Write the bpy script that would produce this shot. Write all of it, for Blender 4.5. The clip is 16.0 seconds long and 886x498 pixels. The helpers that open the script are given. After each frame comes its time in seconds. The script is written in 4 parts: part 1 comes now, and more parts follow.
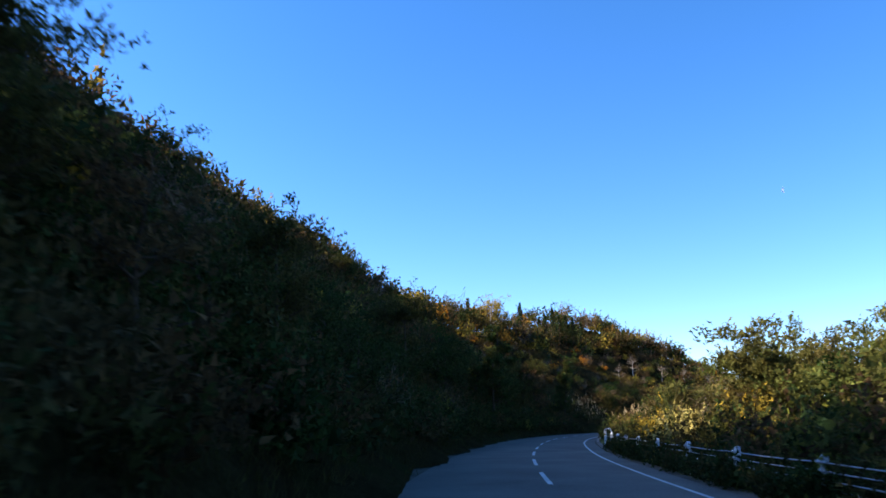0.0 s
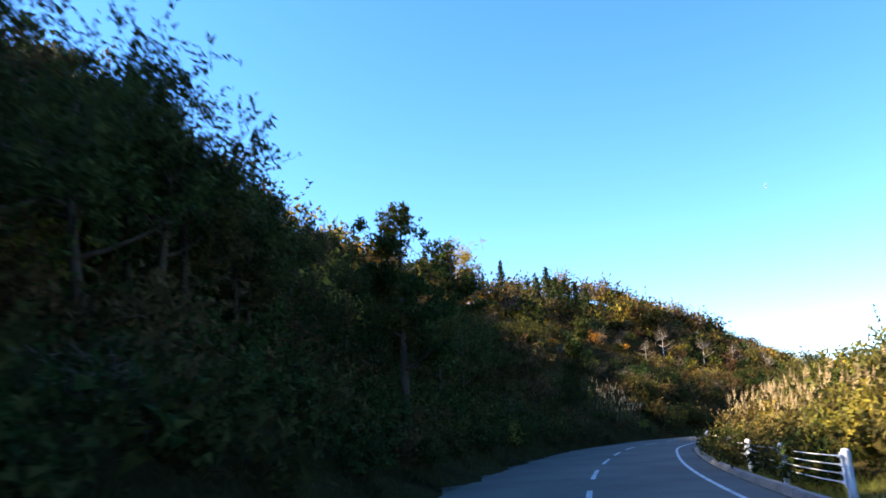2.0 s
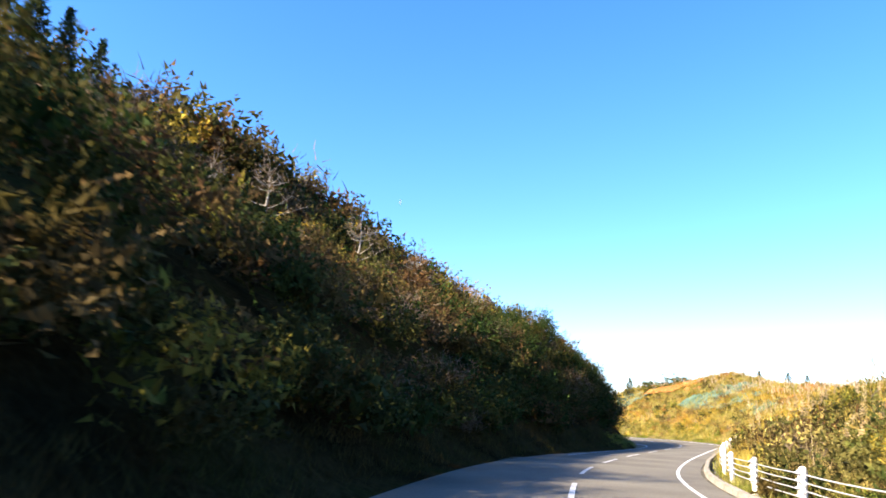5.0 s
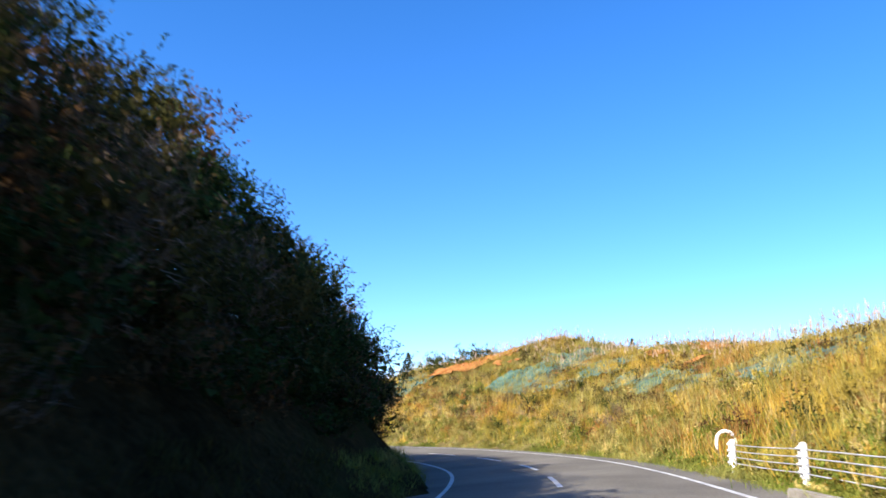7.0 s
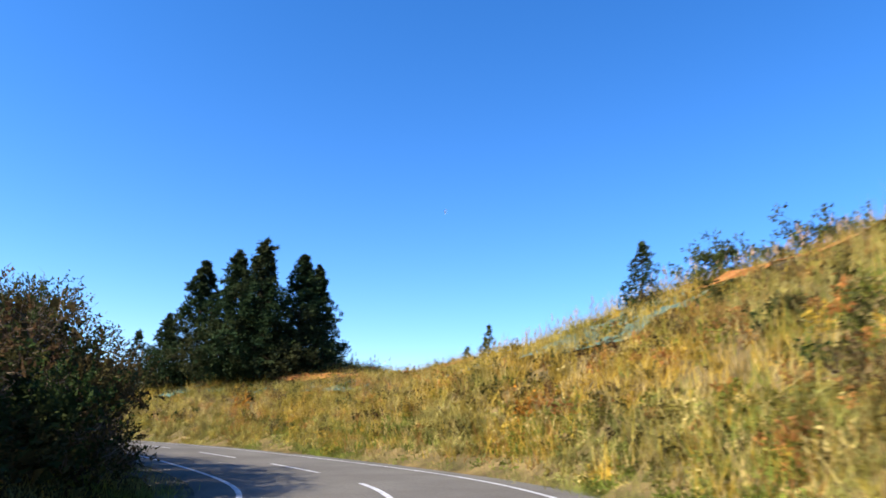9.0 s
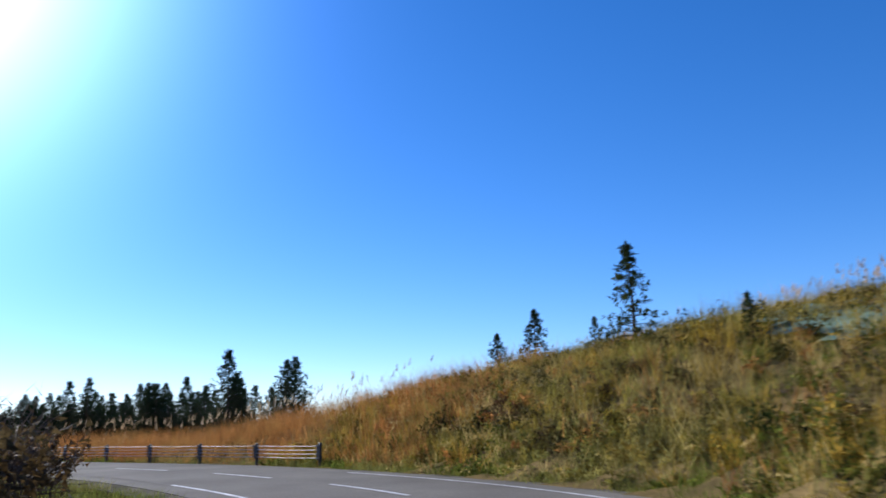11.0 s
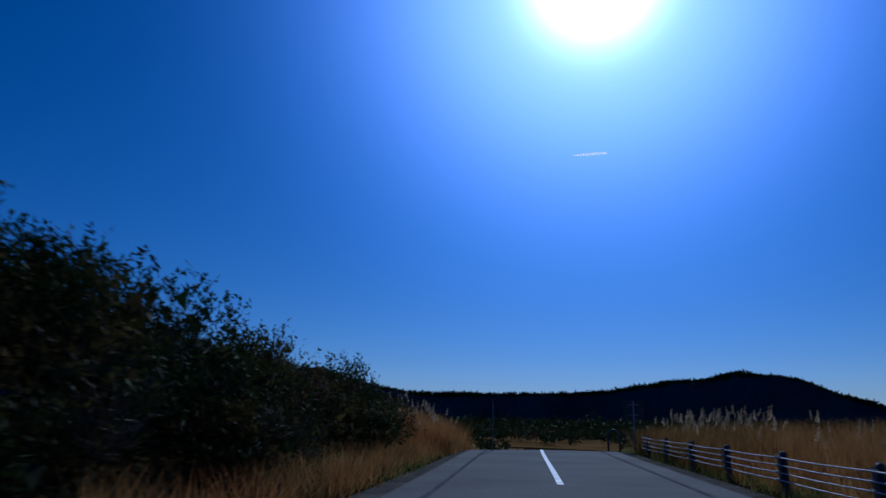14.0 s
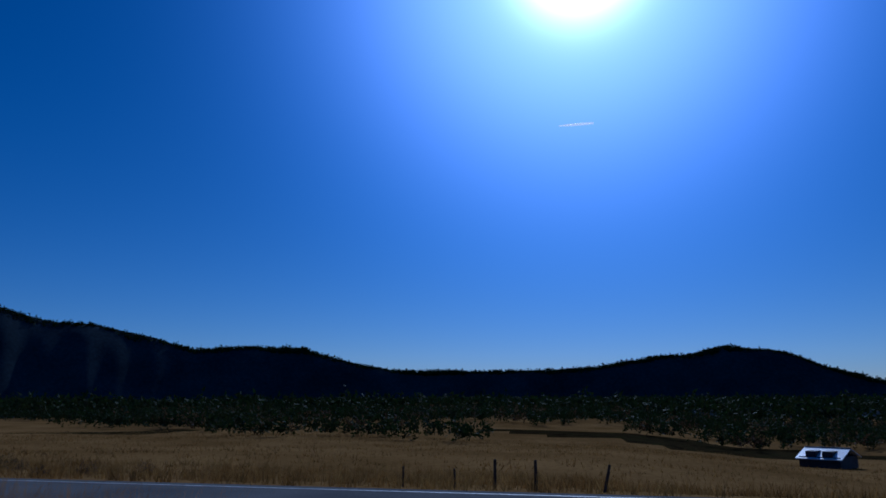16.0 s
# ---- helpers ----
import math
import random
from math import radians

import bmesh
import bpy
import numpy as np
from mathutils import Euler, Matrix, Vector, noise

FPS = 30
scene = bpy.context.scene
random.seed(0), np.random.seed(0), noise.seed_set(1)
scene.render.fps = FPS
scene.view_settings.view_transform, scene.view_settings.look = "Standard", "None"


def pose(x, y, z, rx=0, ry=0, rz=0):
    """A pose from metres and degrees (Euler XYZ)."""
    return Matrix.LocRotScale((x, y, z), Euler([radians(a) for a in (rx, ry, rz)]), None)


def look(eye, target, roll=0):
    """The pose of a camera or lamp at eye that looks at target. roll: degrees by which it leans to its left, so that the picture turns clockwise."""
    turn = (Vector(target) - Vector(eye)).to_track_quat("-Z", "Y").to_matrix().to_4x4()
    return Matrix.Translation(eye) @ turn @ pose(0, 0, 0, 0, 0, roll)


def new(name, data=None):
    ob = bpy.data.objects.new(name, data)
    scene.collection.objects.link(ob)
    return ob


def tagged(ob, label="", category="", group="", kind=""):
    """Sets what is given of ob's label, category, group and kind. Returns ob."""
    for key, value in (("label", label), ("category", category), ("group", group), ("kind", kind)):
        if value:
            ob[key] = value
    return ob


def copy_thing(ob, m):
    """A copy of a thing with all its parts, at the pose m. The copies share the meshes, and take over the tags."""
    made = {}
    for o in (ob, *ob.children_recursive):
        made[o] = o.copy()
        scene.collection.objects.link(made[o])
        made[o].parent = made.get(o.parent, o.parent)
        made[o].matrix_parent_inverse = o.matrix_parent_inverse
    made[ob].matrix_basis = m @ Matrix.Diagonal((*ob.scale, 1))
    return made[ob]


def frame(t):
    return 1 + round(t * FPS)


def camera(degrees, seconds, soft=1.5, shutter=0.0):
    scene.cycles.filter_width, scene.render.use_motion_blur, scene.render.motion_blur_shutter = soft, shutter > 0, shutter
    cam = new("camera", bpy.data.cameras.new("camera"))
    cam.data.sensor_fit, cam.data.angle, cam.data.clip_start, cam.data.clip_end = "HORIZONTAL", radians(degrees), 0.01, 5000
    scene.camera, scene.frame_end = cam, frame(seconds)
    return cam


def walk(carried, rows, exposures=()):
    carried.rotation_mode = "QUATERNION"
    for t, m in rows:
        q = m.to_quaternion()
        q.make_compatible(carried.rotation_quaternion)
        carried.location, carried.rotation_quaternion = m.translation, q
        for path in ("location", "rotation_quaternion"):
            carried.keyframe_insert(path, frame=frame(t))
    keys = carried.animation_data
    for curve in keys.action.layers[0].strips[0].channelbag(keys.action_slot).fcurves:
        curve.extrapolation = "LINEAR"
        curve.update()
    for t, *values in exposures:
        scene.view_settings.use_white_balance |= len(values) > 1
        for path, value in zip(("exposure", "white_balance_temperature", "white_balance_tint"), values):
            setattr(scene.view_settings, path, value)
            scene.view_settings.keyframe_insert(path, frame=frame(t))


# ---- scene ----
cam = camera(62.7, 16.0, soft=1.6, shutter=0.14)
# seconds, x, y, z, heading (to the left of +y), pitch up, roll
PATH = [
    (0, 1.75, 0.92, 1.35, -1.5, 13.5, -0.4),
    (0.5, 2.91, 11.15, 1.35, -1.8, 13.8, -0.5),
    (1, 4.12, 21.42, 1.35, -2.3, 14.1, -1.5),
    (1.5, 5.75, 31.84, 1.35, -2.5, 14.2, -1.7),
    (2, 7.76, 42.56, 1.35, -2.7, 14.2, -2.7),
    (2.5, 9.85, 53.64, 1.35, -5.8, 14.0, -3.9),
    (3, 12.39, 64.53, 1.35, -10.6, 13.7, -4.0),
    (3.5, 15.60, 75.50, 1.35, -15.4, 13.5, -2.3),
    (4, 19.58, 85.91, 1.35, -20.6, 13.3, 0.8),
    (4.5, 24.74, 95.49, 1.35, -25.1, 13.1, 1.8),
    (5, 30.19, 103.93, 1.35, -31.6, 13.1, 2.9),
    (5.2, 32.54, 107.31, 1.35, -33.9, 13.3, 2.3),
    (5.9, 42.95, 118.65, 1.35, -39.7, 13.7, 1.5),
    (6.6, 52.80, 127.46, 1.35, -45.4, 14.0, 0.7),
    (7.3, 65.39, 136.38, 1.35, -51.2, 14.0, -0.0),
    (7.5, 68.94, 138.65, 1.35, -51.5, 14.0, 0.1),
    (8, 77.40, 144.74, 1.35, -49.1, 14.0, 1.2),
    (8.5, 84.75, 151.42, 1.35, -40.4, 14.0, 0.9),
    (9, 90.55, 159.63, 1.35, -27.5, 13.9, 2.5),
    (9.5, 94.52, 169.19, 1.35, -14.1, 13.5, 0.6),
    (10, 96.66, 179.46, 1.35, 0.5, 13.6, -2.2),
    (10.2, 96.79, 183.97, 1.35, 7.1, 13.6, -3.4),
    (10.9, 93.70, 198.98, 1.35, 32.4, 13.5, -2.0),
    (11.6, 86.28, 209.85, 1.35, 61.0, 13.8, -1.0),
    (12.3, 71.99, 215.23, 1.35, 82.5, 14.2, -1.0),
    (12.5, 67.73, 215.87, 1.35, 87.5, 14.3, -0.5),
    (13, 57.05, 216.24, 1.35, 95.7, 13.6, 0.0),
    (13.5, 46.35, 216.01, 1.35, 98.2, 13.2, 0.5),
    (14, 35.56, 215.78, 1.35, 97.5, 13.2, 0.5),
    (14.5, 24.86, 215.57, 1.35, 97.2, 13.4, 0.7),
    (15, 14.65, 215.35, 1.35, 98.0, 13.8, 0.0),
    (15.5, 5.47, 215.16, 1.35, 96.8, 12.5, -0.6),
    (16, -0.94, 215.03, 1.32, 96.3, 11.6, -0.3),
]


def aim(yaw, pitch):
    yaw, pitch = radians(yaw), radians(pitch)
    return Vector((-math.sin(yaw) * math.cos(pitch), math.cos(yaw) * math.cos(pitch), math.sin(pitch)))


walk(cam, [(t, look((x, y, z), Vector((x, y, z)) + aim(yaw, pitch), roll)) for t, x, y, z, yaw, pitch, roll in PATH],
     exposures=[(0, 1.9, 6850, 10), (0.6, 2.4, 7100, 10), (2, 2.6, 7550, 10), (4.5, 2.65, 7750, 10), (5.2, 2.25, 7050, 10), (7.3, 1.72, 6300, 10), (8.5, 1.55, 6300, 10), (10.2, 1.6, 6300, 10), (12.3, -1.22, 4520, 10), (16, -1.58, 4250, 10)])

# ---- sky and sun ----
SUN_AZIMUTH, SUN_HEIGHT = 84.5, 33.2   # degrees to the left of +y, degrees up
SUN_WAY = aim(SUN_AZIMUTH, SUN_HEIGHT)


world = bpy.data.worlds.new("sky")
scene.world = world
world.use_nodes = True
wt = world.node_tree
wt.nodes.clear()
sky = wt.nodes.new("ShaderNodeTexSky")
sky.sky_type = "NISHITA"
sky.sun_disc = False
sky.sun_elevation = radians(SUN_HEIGHT)
sky.sun_rotation = radians(-SUN_AZIMUTH)
sky.altitude = 900
sky.air_density, sky.dust_density, sky.ozone_density = 1.0, 0.3, 3.0
deep = wt.nodes.new("ShaderNodeHueSaturation")
deep.inputs["Saturation"].default_value = 1.28
back = wt.nodes.new("ShaderNodeBackground")
back.inputs["Strength"].default_value = 0.085
out = wt.nodes.new("ShaderNodeOutputWorld")
wt.links.new(sky.outputs[0], deep.inputs["Color"])
# the bright ring of scattered light round the sun, widened to imitate lens glare
view = wt.nodes.new("ShaderNodeTexCoord")
near_sun = wt.nodes.new("ShaderNodeVectorMath")
near_sun.operation = "DOT_PRODUCT"
near_sun.inputs[1].default_value = SUN_WAY
wt.links.new(view.outputs["Generated"], near_sun.inputs[0])


def halo(power, strength):
    p = wt.nodes.new("ShaderNodeMath")
    p.operation, p.use_clamp = "POWER", False
    keep = wt.nodes.new("ShaderNodeMath")
    keep.operation = "MAXIMUM"
    keep.inputs[1].default_value = 0.0
    wt.links.new(near_sun.outputs["Value"], keep.inputs[0])
    wt.links.new(keep.outputs[0], p.inputs[0])
    p.inputs[1].default_value = power
    m = wt.nodes.new("ShaderNodeMath")
    m.operation = "MULTIPLY"
    m.inputs[1].default_value = strength
    wt.links.new(p.outputs[0], m.inputs[0])
    return m.outputs[0]


inner = wt.nodes.new("ShaderNodeMath")
inner.operation = "ADD"
wt.links.new(halo(560.0, 150.0), inner.inputs[0])
wt.links.new(halo(45.0, 18.0), inner.inputs[1])
lit = wt.nodes.new("ShaderNodeMix")
lit.data_type, lit.blend_type = "RGBA", "ADD"
lit.inputs[0].default_value = 1.0
azure = wt.nodes.new("ShaderNodeMix")
azure.data_type, azure.blend_type = "RGBA", "MULTIPLY"
azure.inputs[0].default_value = 1.0
azure.inputs[7].default_value = (0.92, 0.94, 1.12, 1)
wt.links.new(deep.outputs[0], azure.inputs[6])
wt.links.new(azure.outputs[2], lit.inputs[6])


def tinted(value, colour):
    n = wt.nodes.new("ShaderNodeMix")
    n.data_type, n.blend_type = "RGBA", "MULTIPLY"
    n.inputs[0].default_value = 1.0
    n.inputs[6].default_value = (*colour, 1)
    wt.links.new(value, n.inputs[7])
    return n.outputs[2]


glow = wt.nodes.new("ShaderNodeMix")
glow.data_type, glow.blend_type = "RGBA", "ADD"
glow.inputs[0].default_value = 1.0
wt.links.new(tinted(inner.outputs[0], (1.05, 0.98, 1.12)), glow.inputs[6])
wt.links.new(tinted(halo(20.0, 16.0), (0.26, 0.60, 1.57)), glow.inputs[7])
wt.links.new(glow.outputs[2], lit.inputs[7])
wt.links.new(lit.outputs[2], back.inputs["Color"])
wt.links.new(back.outputs[0], out.inputs["Surface"])

lamp = bpy.data.lights.new("sun", "SUN")
lamp.energy, lamp.angle, lamp.color = 4.9, radians(0.5), (1.0, 0.88, 0.70)
sun = new("sun", lamp)
sun.matrix_world = look((0, 0, 80), Vector((0, 0, 80)) - SUN_WAY)

# ---- materials ----


def ramp(tree, stops):
    r = tree.nodes.new("ShaderNodeValToRGB")
    while len(r.color_ramp.elements) < len(stops):
        r.color_ramp.elements.new(0.5)
    for e, (at, colour) in zip(r.color_ramp.elements, stops):
        e.position, e.color = at, (*colour, 1)
    return r


def noise_tex(tree, scale, detail=4.0, vector=None):
    n = tree.nodes.new("ShaderNodeTexNoise")
    n.inputs["Scale"].default_value, n.inputs["Detail"].default_value = scale, detail
    if vector:
        tree.links.new(vector, n.inputs["Vector"])
    return n


def mixed(tree, factor, a, b, mode="MIX"):
    m = tree.nodes.new("ShaderNodeMix")
    m.data_type, m.blend_type = "RGBA", mode
    for socket, value in ((m.inputs[0], factor), (m.inputs[6], a), (m.inputs[7], b)):
        if isinstance(value, bpy.types.NodeSocket):
            tree.links.new(value, socket)
        elif isinstance(value, tuple):
            socket.default_value = (*value, 1)
        else:
            socket.default_value = value
    return m.outputs[2]


def material(name):
    m = bpy.data.materials.new(name)
    m.use_nodes = True
    t = m.node_tree
    return m, t, t.nodes["Principled BSDF"]


def surface(name, dark, light, scale, rough=0.8, metal=0.0, bump=0.2, fine=12.0):
    """A worn solid: two tones in patches and in fine grain, with relief."""
    m, t, b = material(name)
    at = t.nodes.new("ShaderNodeTexCoord").outputs["Object"]
    big, small = noise_tex(t, scale, 5, at), noise_tex(t, scale * fine, 3, at)
    r = ramp(t, [(0.3, dark), (0.7, light)])
    t.links.new(big.outputs[0], r.inputs[0])
    grain = ramp(t, [(0.3, (0.75, 0.75, 0.75)), (0.7, (1.15, 1.15, 1.15))])
    t.links.new(small.outputs[0], grain.inputs[0])
    t.links.new(mixed(t, 1.0, r.outputs[0], grain.outputs[0], "MULTIPLY"), b.inputs["Base Color"])
    b.inputs["Roughness"].default_value, b.inputs["Metallic"].default_value = rough, metal
    b.inputs["Specular IOR Level"].default_value = 0.0 if rough > 0.88 else 0.4
    if bump:
        bp = t.nodes.new("ShaderNodeBump")
        bp.inputs["Strength"].default_value = bump
        t.links.new(small.outputs[0], bp.inputs["Height"])
        t.links.new(bp.outputs[0], b.inputs["Normal"])
    return m


def foliage(name, a, b, c, patch=0.25, through_light=0.35, rough=0.7, mottle=1.6):
    """Leaves: each leaf has its own tint between a and b, tufts differ in tone, and patches drift towards c."""
    m, t, bs = material(name)
    at = t.nodes.new("ShaderNodeTexCoord").outputs["Object"]
    geo = t.nodes.new("ShaderNodeNewGeometry")
    each = mixed(t, geo.outputs["Random Per Island"], a, b)
    n = noise_tex(t, patch, 3, at)
    r = ramp(t, [(0.42, (0, 0, 0)), (0.62, (1, 1, 1))])
    t.links.new(n.outputs[0], r.inputs[0])
    tuft = noise_tex(t, mottle, 2, at)
    tone = ramp(t, [(0.34, (0.5, 0.5, 0.52)), (0.66, (1.4, 1.38, 1.3))])
    t.links.new(tuft.outputs[0], tone.inputs[0])
    tint = mixed(t, 1.0, mixed(t, r.outputs[0], each, c), tone.outputs[0], "MULTIPLY")
    t.links.new(tint, bs.inputs["Base Color"])
    bs.inputs["Roughness"].default_value = rough
    bs.inputs["Specular IOR Level"].default_value = 0.03
    tr = t.nodes.new("ShaderNodeBsdfTranslucent")
    t.links.new(tint, tr.inputs["Color"])
    mx = t.nodes.new("ShaderNodeMixShader")
    mx.inputs[0].default_value = through_light
    t.links.new(bs.outputs[0], mx.inputs[1])
    t.links.new(tr.outputs[0], mx.inputs[2])
    t.links.new(mx.outputs[0], t.nodes["Material Output"].inputs["Surface"])
    return m


ASPHALT = surface("asphalt", (0.085, 0.078, 0.067), (0.132, 0.122, 0.104), 0.35, rough=0.86, bump=0.35, fine=60)
ASPHALT.node_tree.nodes["Principled BSDF"].inputs["Specular IOR Level"].default_value = 0.05
SHOULDER = surface("gravel_shoulder", (0.06, 0.055, 0.045), (0.14, 0.125, 0.10), 0.8, rough=0.95, bump=0.5, fine=20)
PAINT = surface("road_paint", (0.22, 0.22, 0.22), (0.52, 0.52, 0.51), 2.0, rough=0.6, bump=0.1)
CONCRETE = surface("kerb_concrete", (0.17, 0.155, 0.135), (0.27, 0.25, 0.22), 1.5, rough=0.9)
WHITE = surface("white_painted_steel", (0.62, 0.63, 0.64), (0.80, 0.80, 0.79), 4.0, rough=0.45, bump=0.05)
GALV = surface("galvanised_steel", (0.30, 0.30, 0.31), (0.44, 0.44, 0.45), 6.0, rough=0.6, metal=0.3, bump=0.05)
# fence steel against the sun: its unlit side is put into the colour
BACKLIT_DARK = surface("backlit_dark_steel", (0.035, 0.036, 0.04), (0.075, 0.073, 0.07), 5.0, rough=0.55, bump=0.05)
POLE = surface("dull_grey_pole", (0.10, 0.105, 0.11), (0.18, 0.185, 0.19), 6.0, rough=0.6, bump=0.05)
ORANGE = surface("orange_reflector", (0.85, 0.20, 0.02), (0.95, 0.28, 0.03), 8.0, rough=0.3, bump=0.0)
BARK = surface("bark", (0.03, 0.022, 0.016), (0.075, 0.058, 0.043), 3.0, rough=0.95, bump=0.6)
GREYBARK = surface("grey_bark", (0.16, 0.14, 0.12), (0.32, 0.29, 0.26), 3.0, rough=0.9, bump=0.4)
WOODPOST = surface("weathered_wood", (0.05, 0.04, 0.03), (0.12, 0.10, 0.08), 5.0, rough=0.9, bump=0.4)
WALLWHITE = surface("white_sheet_metal", (0.62, 0.61, 0.57), (0.78, 0.76, 0.71), 0.8, rough=0.38, bump=0.02)
DARKROOF = surface("dark_roofing", (0.02, 0.02, 0.022), (0.05, 0.05, 0.055), 0.8, rough=0.7)
SIGNBACK = surface("sign_back_grey", (0.035, 0.035, 0.04), (0.07, 0.07, 0.075), 3.0, rough=0.6, metal=0.2)

GREEN = foliage("leaf_green", (0.012, 0.026, 0.007), (0.032, 0.055, 0.014), (0.036, 0.042, 0.013), through_light=0.2)
OLIVE = foliage("leaf_olive", (0.026, 0.030, 0.009), (0.068, 0.066, 0.018), (0.070, 0.050, 0.018))
RUSSET = foliage("leaf_russet", (0.046, 0.026, 0.013), (0.12, 0.066, 0.028), (0.09, 0.065, 0.028))
LEAFY = foliage("leaf_fresh_olive", (0.045, 0.060, 0.016), (0.105, 0.112, 0.030), (0.115, 0.095, 0.032))
YELLOW = foliage("leaf_yellow", (0.20, 0.135, 0.018), (0.34, 0.235, 0.035), (0.22, 0.18, 0.035))
LIME = foliage("leaf_lime", (0.075, 0.095, 0.016), (0.16, 0.165, 0.03), (0.20, 0.145, 0.03))
AMBER = foliage("leaf_orange", (0.28, 0.105, 0.012), (0.42, 0.18, 0.022), (0.32, 0.17, 0.03))
SCARLET = foliage("leaf_red", (0.32, 0.035, 0.015), (0.45, 0.07, 0.025), (0.36, 0.08, 0.025))
NEEDLE = foliage("cedar_needles", (0.010, 0.021, 0.009), (0.024, 0.042, 0.014), (0.035, 0.038, 0.014), through_light=0.12)
STRAW = foliage("dry_grass", (0.30, 0.22, 0.075), (0.52, 0.40, 0.155), (0.33, 0.28, 0.09))
GOLD = foliage("golden_weeds", (0.30, 0.19, 0.028), (0.46, 0.31, 0.05), (0.24, 0.215, 0.045))
VERGE = foliage("verge_grass", (0.085, 0.125, 0.018), (0.20, 0.225, 0.04), (0.28, 0.25, 0.08))
PINE = foliage("pine_needles", (0.026, 0.042, 0.012), (0.065, 0.082, 0.022), (0.06, 0.062, 0.02), through_light=0.15)
BROWN = foliage("brown_grass", (0.125, 0.064, 0.017), (0.26, 0.145, 0.04), (0.20, 0.125, 0.038), through_light=0.45)
PLUME = foliage("pampas_plume", (0.34, 0.26, 0.15), (0.52, 0.42, 0.27), (0.42, 0.31, 0.17), through_light=0.45)
TWIG = foliage("bare_twigs", (0.07, 0.052, 0.04), (0.15, 0.115, 0.085), (0.12, 0.09, 0.065), through_light=0.05)
RUST = foliage("rusty_weeds", (0.23, 0.090, 0.025), (0.39, 0.18, 0.055), (0.29, 0.175, 0.055), through_light=0.5)
PINK = foliage("pale_reed_heads", (0.42, 0.30, 0.20), (0.60, 0.45, 0.32), (0.50, 0.38, 0.24), through_light=0.5)
WORN_DIMMED = surface("worn_dimmed_road_paint", (0.10, 0.095, 0.085), (0.165, 0.16, 0.15), 1.2, rough=0.9, bump=0.1)
NET = surface("green_netting", (0.022, 0.060, 0.043), (0.062, 0.112, 0.078), 1.6, rough=0.8, bump=0.6, fine=14)
BARE = surface("orange_earth", (0.19, 0.072, 0.022), (0.29, 0.125, 0.042), 0.8, rough=0.95, bump=0.6, fine=10)
VAPOUR, t, b = material("vapour")
b.inputs["Base Color"].default_value = (0.95, 0.95, 0.95, 1)
b.inputs["Roughness"].default_value, b.inputs["Specular IOR Level"].default_value = 1.0, 0.0
thin_ = t.nodes.new("ShaderNodeBsdfTranslucent")
thin_.inputs["Color"].default_value = (1, 1, 1, 1)
both = t.nodes.new("ShaderNodeMixShader")
both.inputs[0].default_value = 0.95
t.links.new(b.outputs[0], both.inputs[1])
t.links.new(thin_.outputs[0], both.inputs[2])
t.links.new(both.outputs[0], t.nodes["Material Output"].inputs["Surface"])

# ---- the road's line ----
ROAD = [(-4.6, -59.2), (-1.0, -29.2), (2.6, 0.8), (3.9, 11.0), (4.9, 21.3), (6.2, 31.8), (8.0, 42.5), (10.2, 53.6), (12.9, 64.4), (16.3, 75.3), (20.1,
        85.7), (25.1, 95.3), (30.4, 103.8), (43.3, 118.3), (53.3, 126.9), (65.8, 135.8), (77.9, 144.2), (85.3, 150.9), (91.2, 159.3), (95.2, 169.0), (97.4,
        179.3), (94.4, 199.3), (86.8, 210.4), (72.2, 215.9), (57.1, 217.0), (46.4, 216.8), (35.5, 216.5), (24.8, 216.3), (14.6, 216.1), (5.4, 215.9), (-0.9,
        215.8), (-15.9, 215.5), (-32.0, 215.1)]


def glide(points, step=0.5):
    """A smooth line through the points, at even steps."""
    p = np.array(points, float)
    p = np.vstack([2 * p[0] - p[1], p, 2 * p[-1] - p[-2]])
    fine = []
    for a, b, c, d in zip(p[:-3], p[1:-2], p[2:-1], p[3:]):
        u = (np.arange(40) / 40)[:, None]
        fine.append(0.5 * (2 * b + (c - a) * u + (2 * a - 5 * b + 4 * c - d) * u**2 + (3 * b - 3 * c + d - a) * u**3))
    fine = np.vstack(fine + [p[-2:-1]])
    for _ in range(60):
        fine[1:-1] = 0.25 * fine[:-2] + 0.5 * fine[1:-1] + 0.25 * fine[2:]
    run = np.r_[0, np.cumsum(np.hypot(*np.diff(fine, axis=0).T))]
    at = np.arange(0, run[-1], step)
    return np.stack([np.interp(at, run, fine[:, 0]), np.interp(at, run, fine[:, 1])], 1), at


LINE, RUN = glide(ROAD)
AHEAD = np.gradient(LINE, axis=0)
AHEAD /= np.hypot(*AHEAD.T)[:, None]
ASIDE = np.stack([AHEAD[:, 1], -AHEAD[:, 0]], 1)   # to the right
END = RUN[-1]


def road_level(s):
    """The road is level, then dips from a crest to the crossing."""
    u = np.clip((np.asarray(s, float) - 393.0) / 21.0, 0, 1)
    return -1.5 * u * u * (3 - 2 * u)


def curved(s):
    """1 in the sharp left bend, where the road is banked and wider, and 0 on the straights."""
    return np.interp(s, [200, 222, 258, 278, 298], [0, 1, 1, 0.5, 0])


def camber(s, d):
    return 0.07 * curved(s) * (np.clip(d, -4.6, 4.6) + 0.75)


def on_road(s, d):
    """The place d metres to the right of the road's middle at s metres along it."""
    i = np.clip(np.searchsorted(RUN, s), 0, len(RUN) - 1)
    return LINE[i] + d * ASIDE[i]


def along(s, table):
    t = np.array(table, float)
    return [np.interp(s, t[:, 0], t[:, n]) for n in range(1, t.shape[1])]


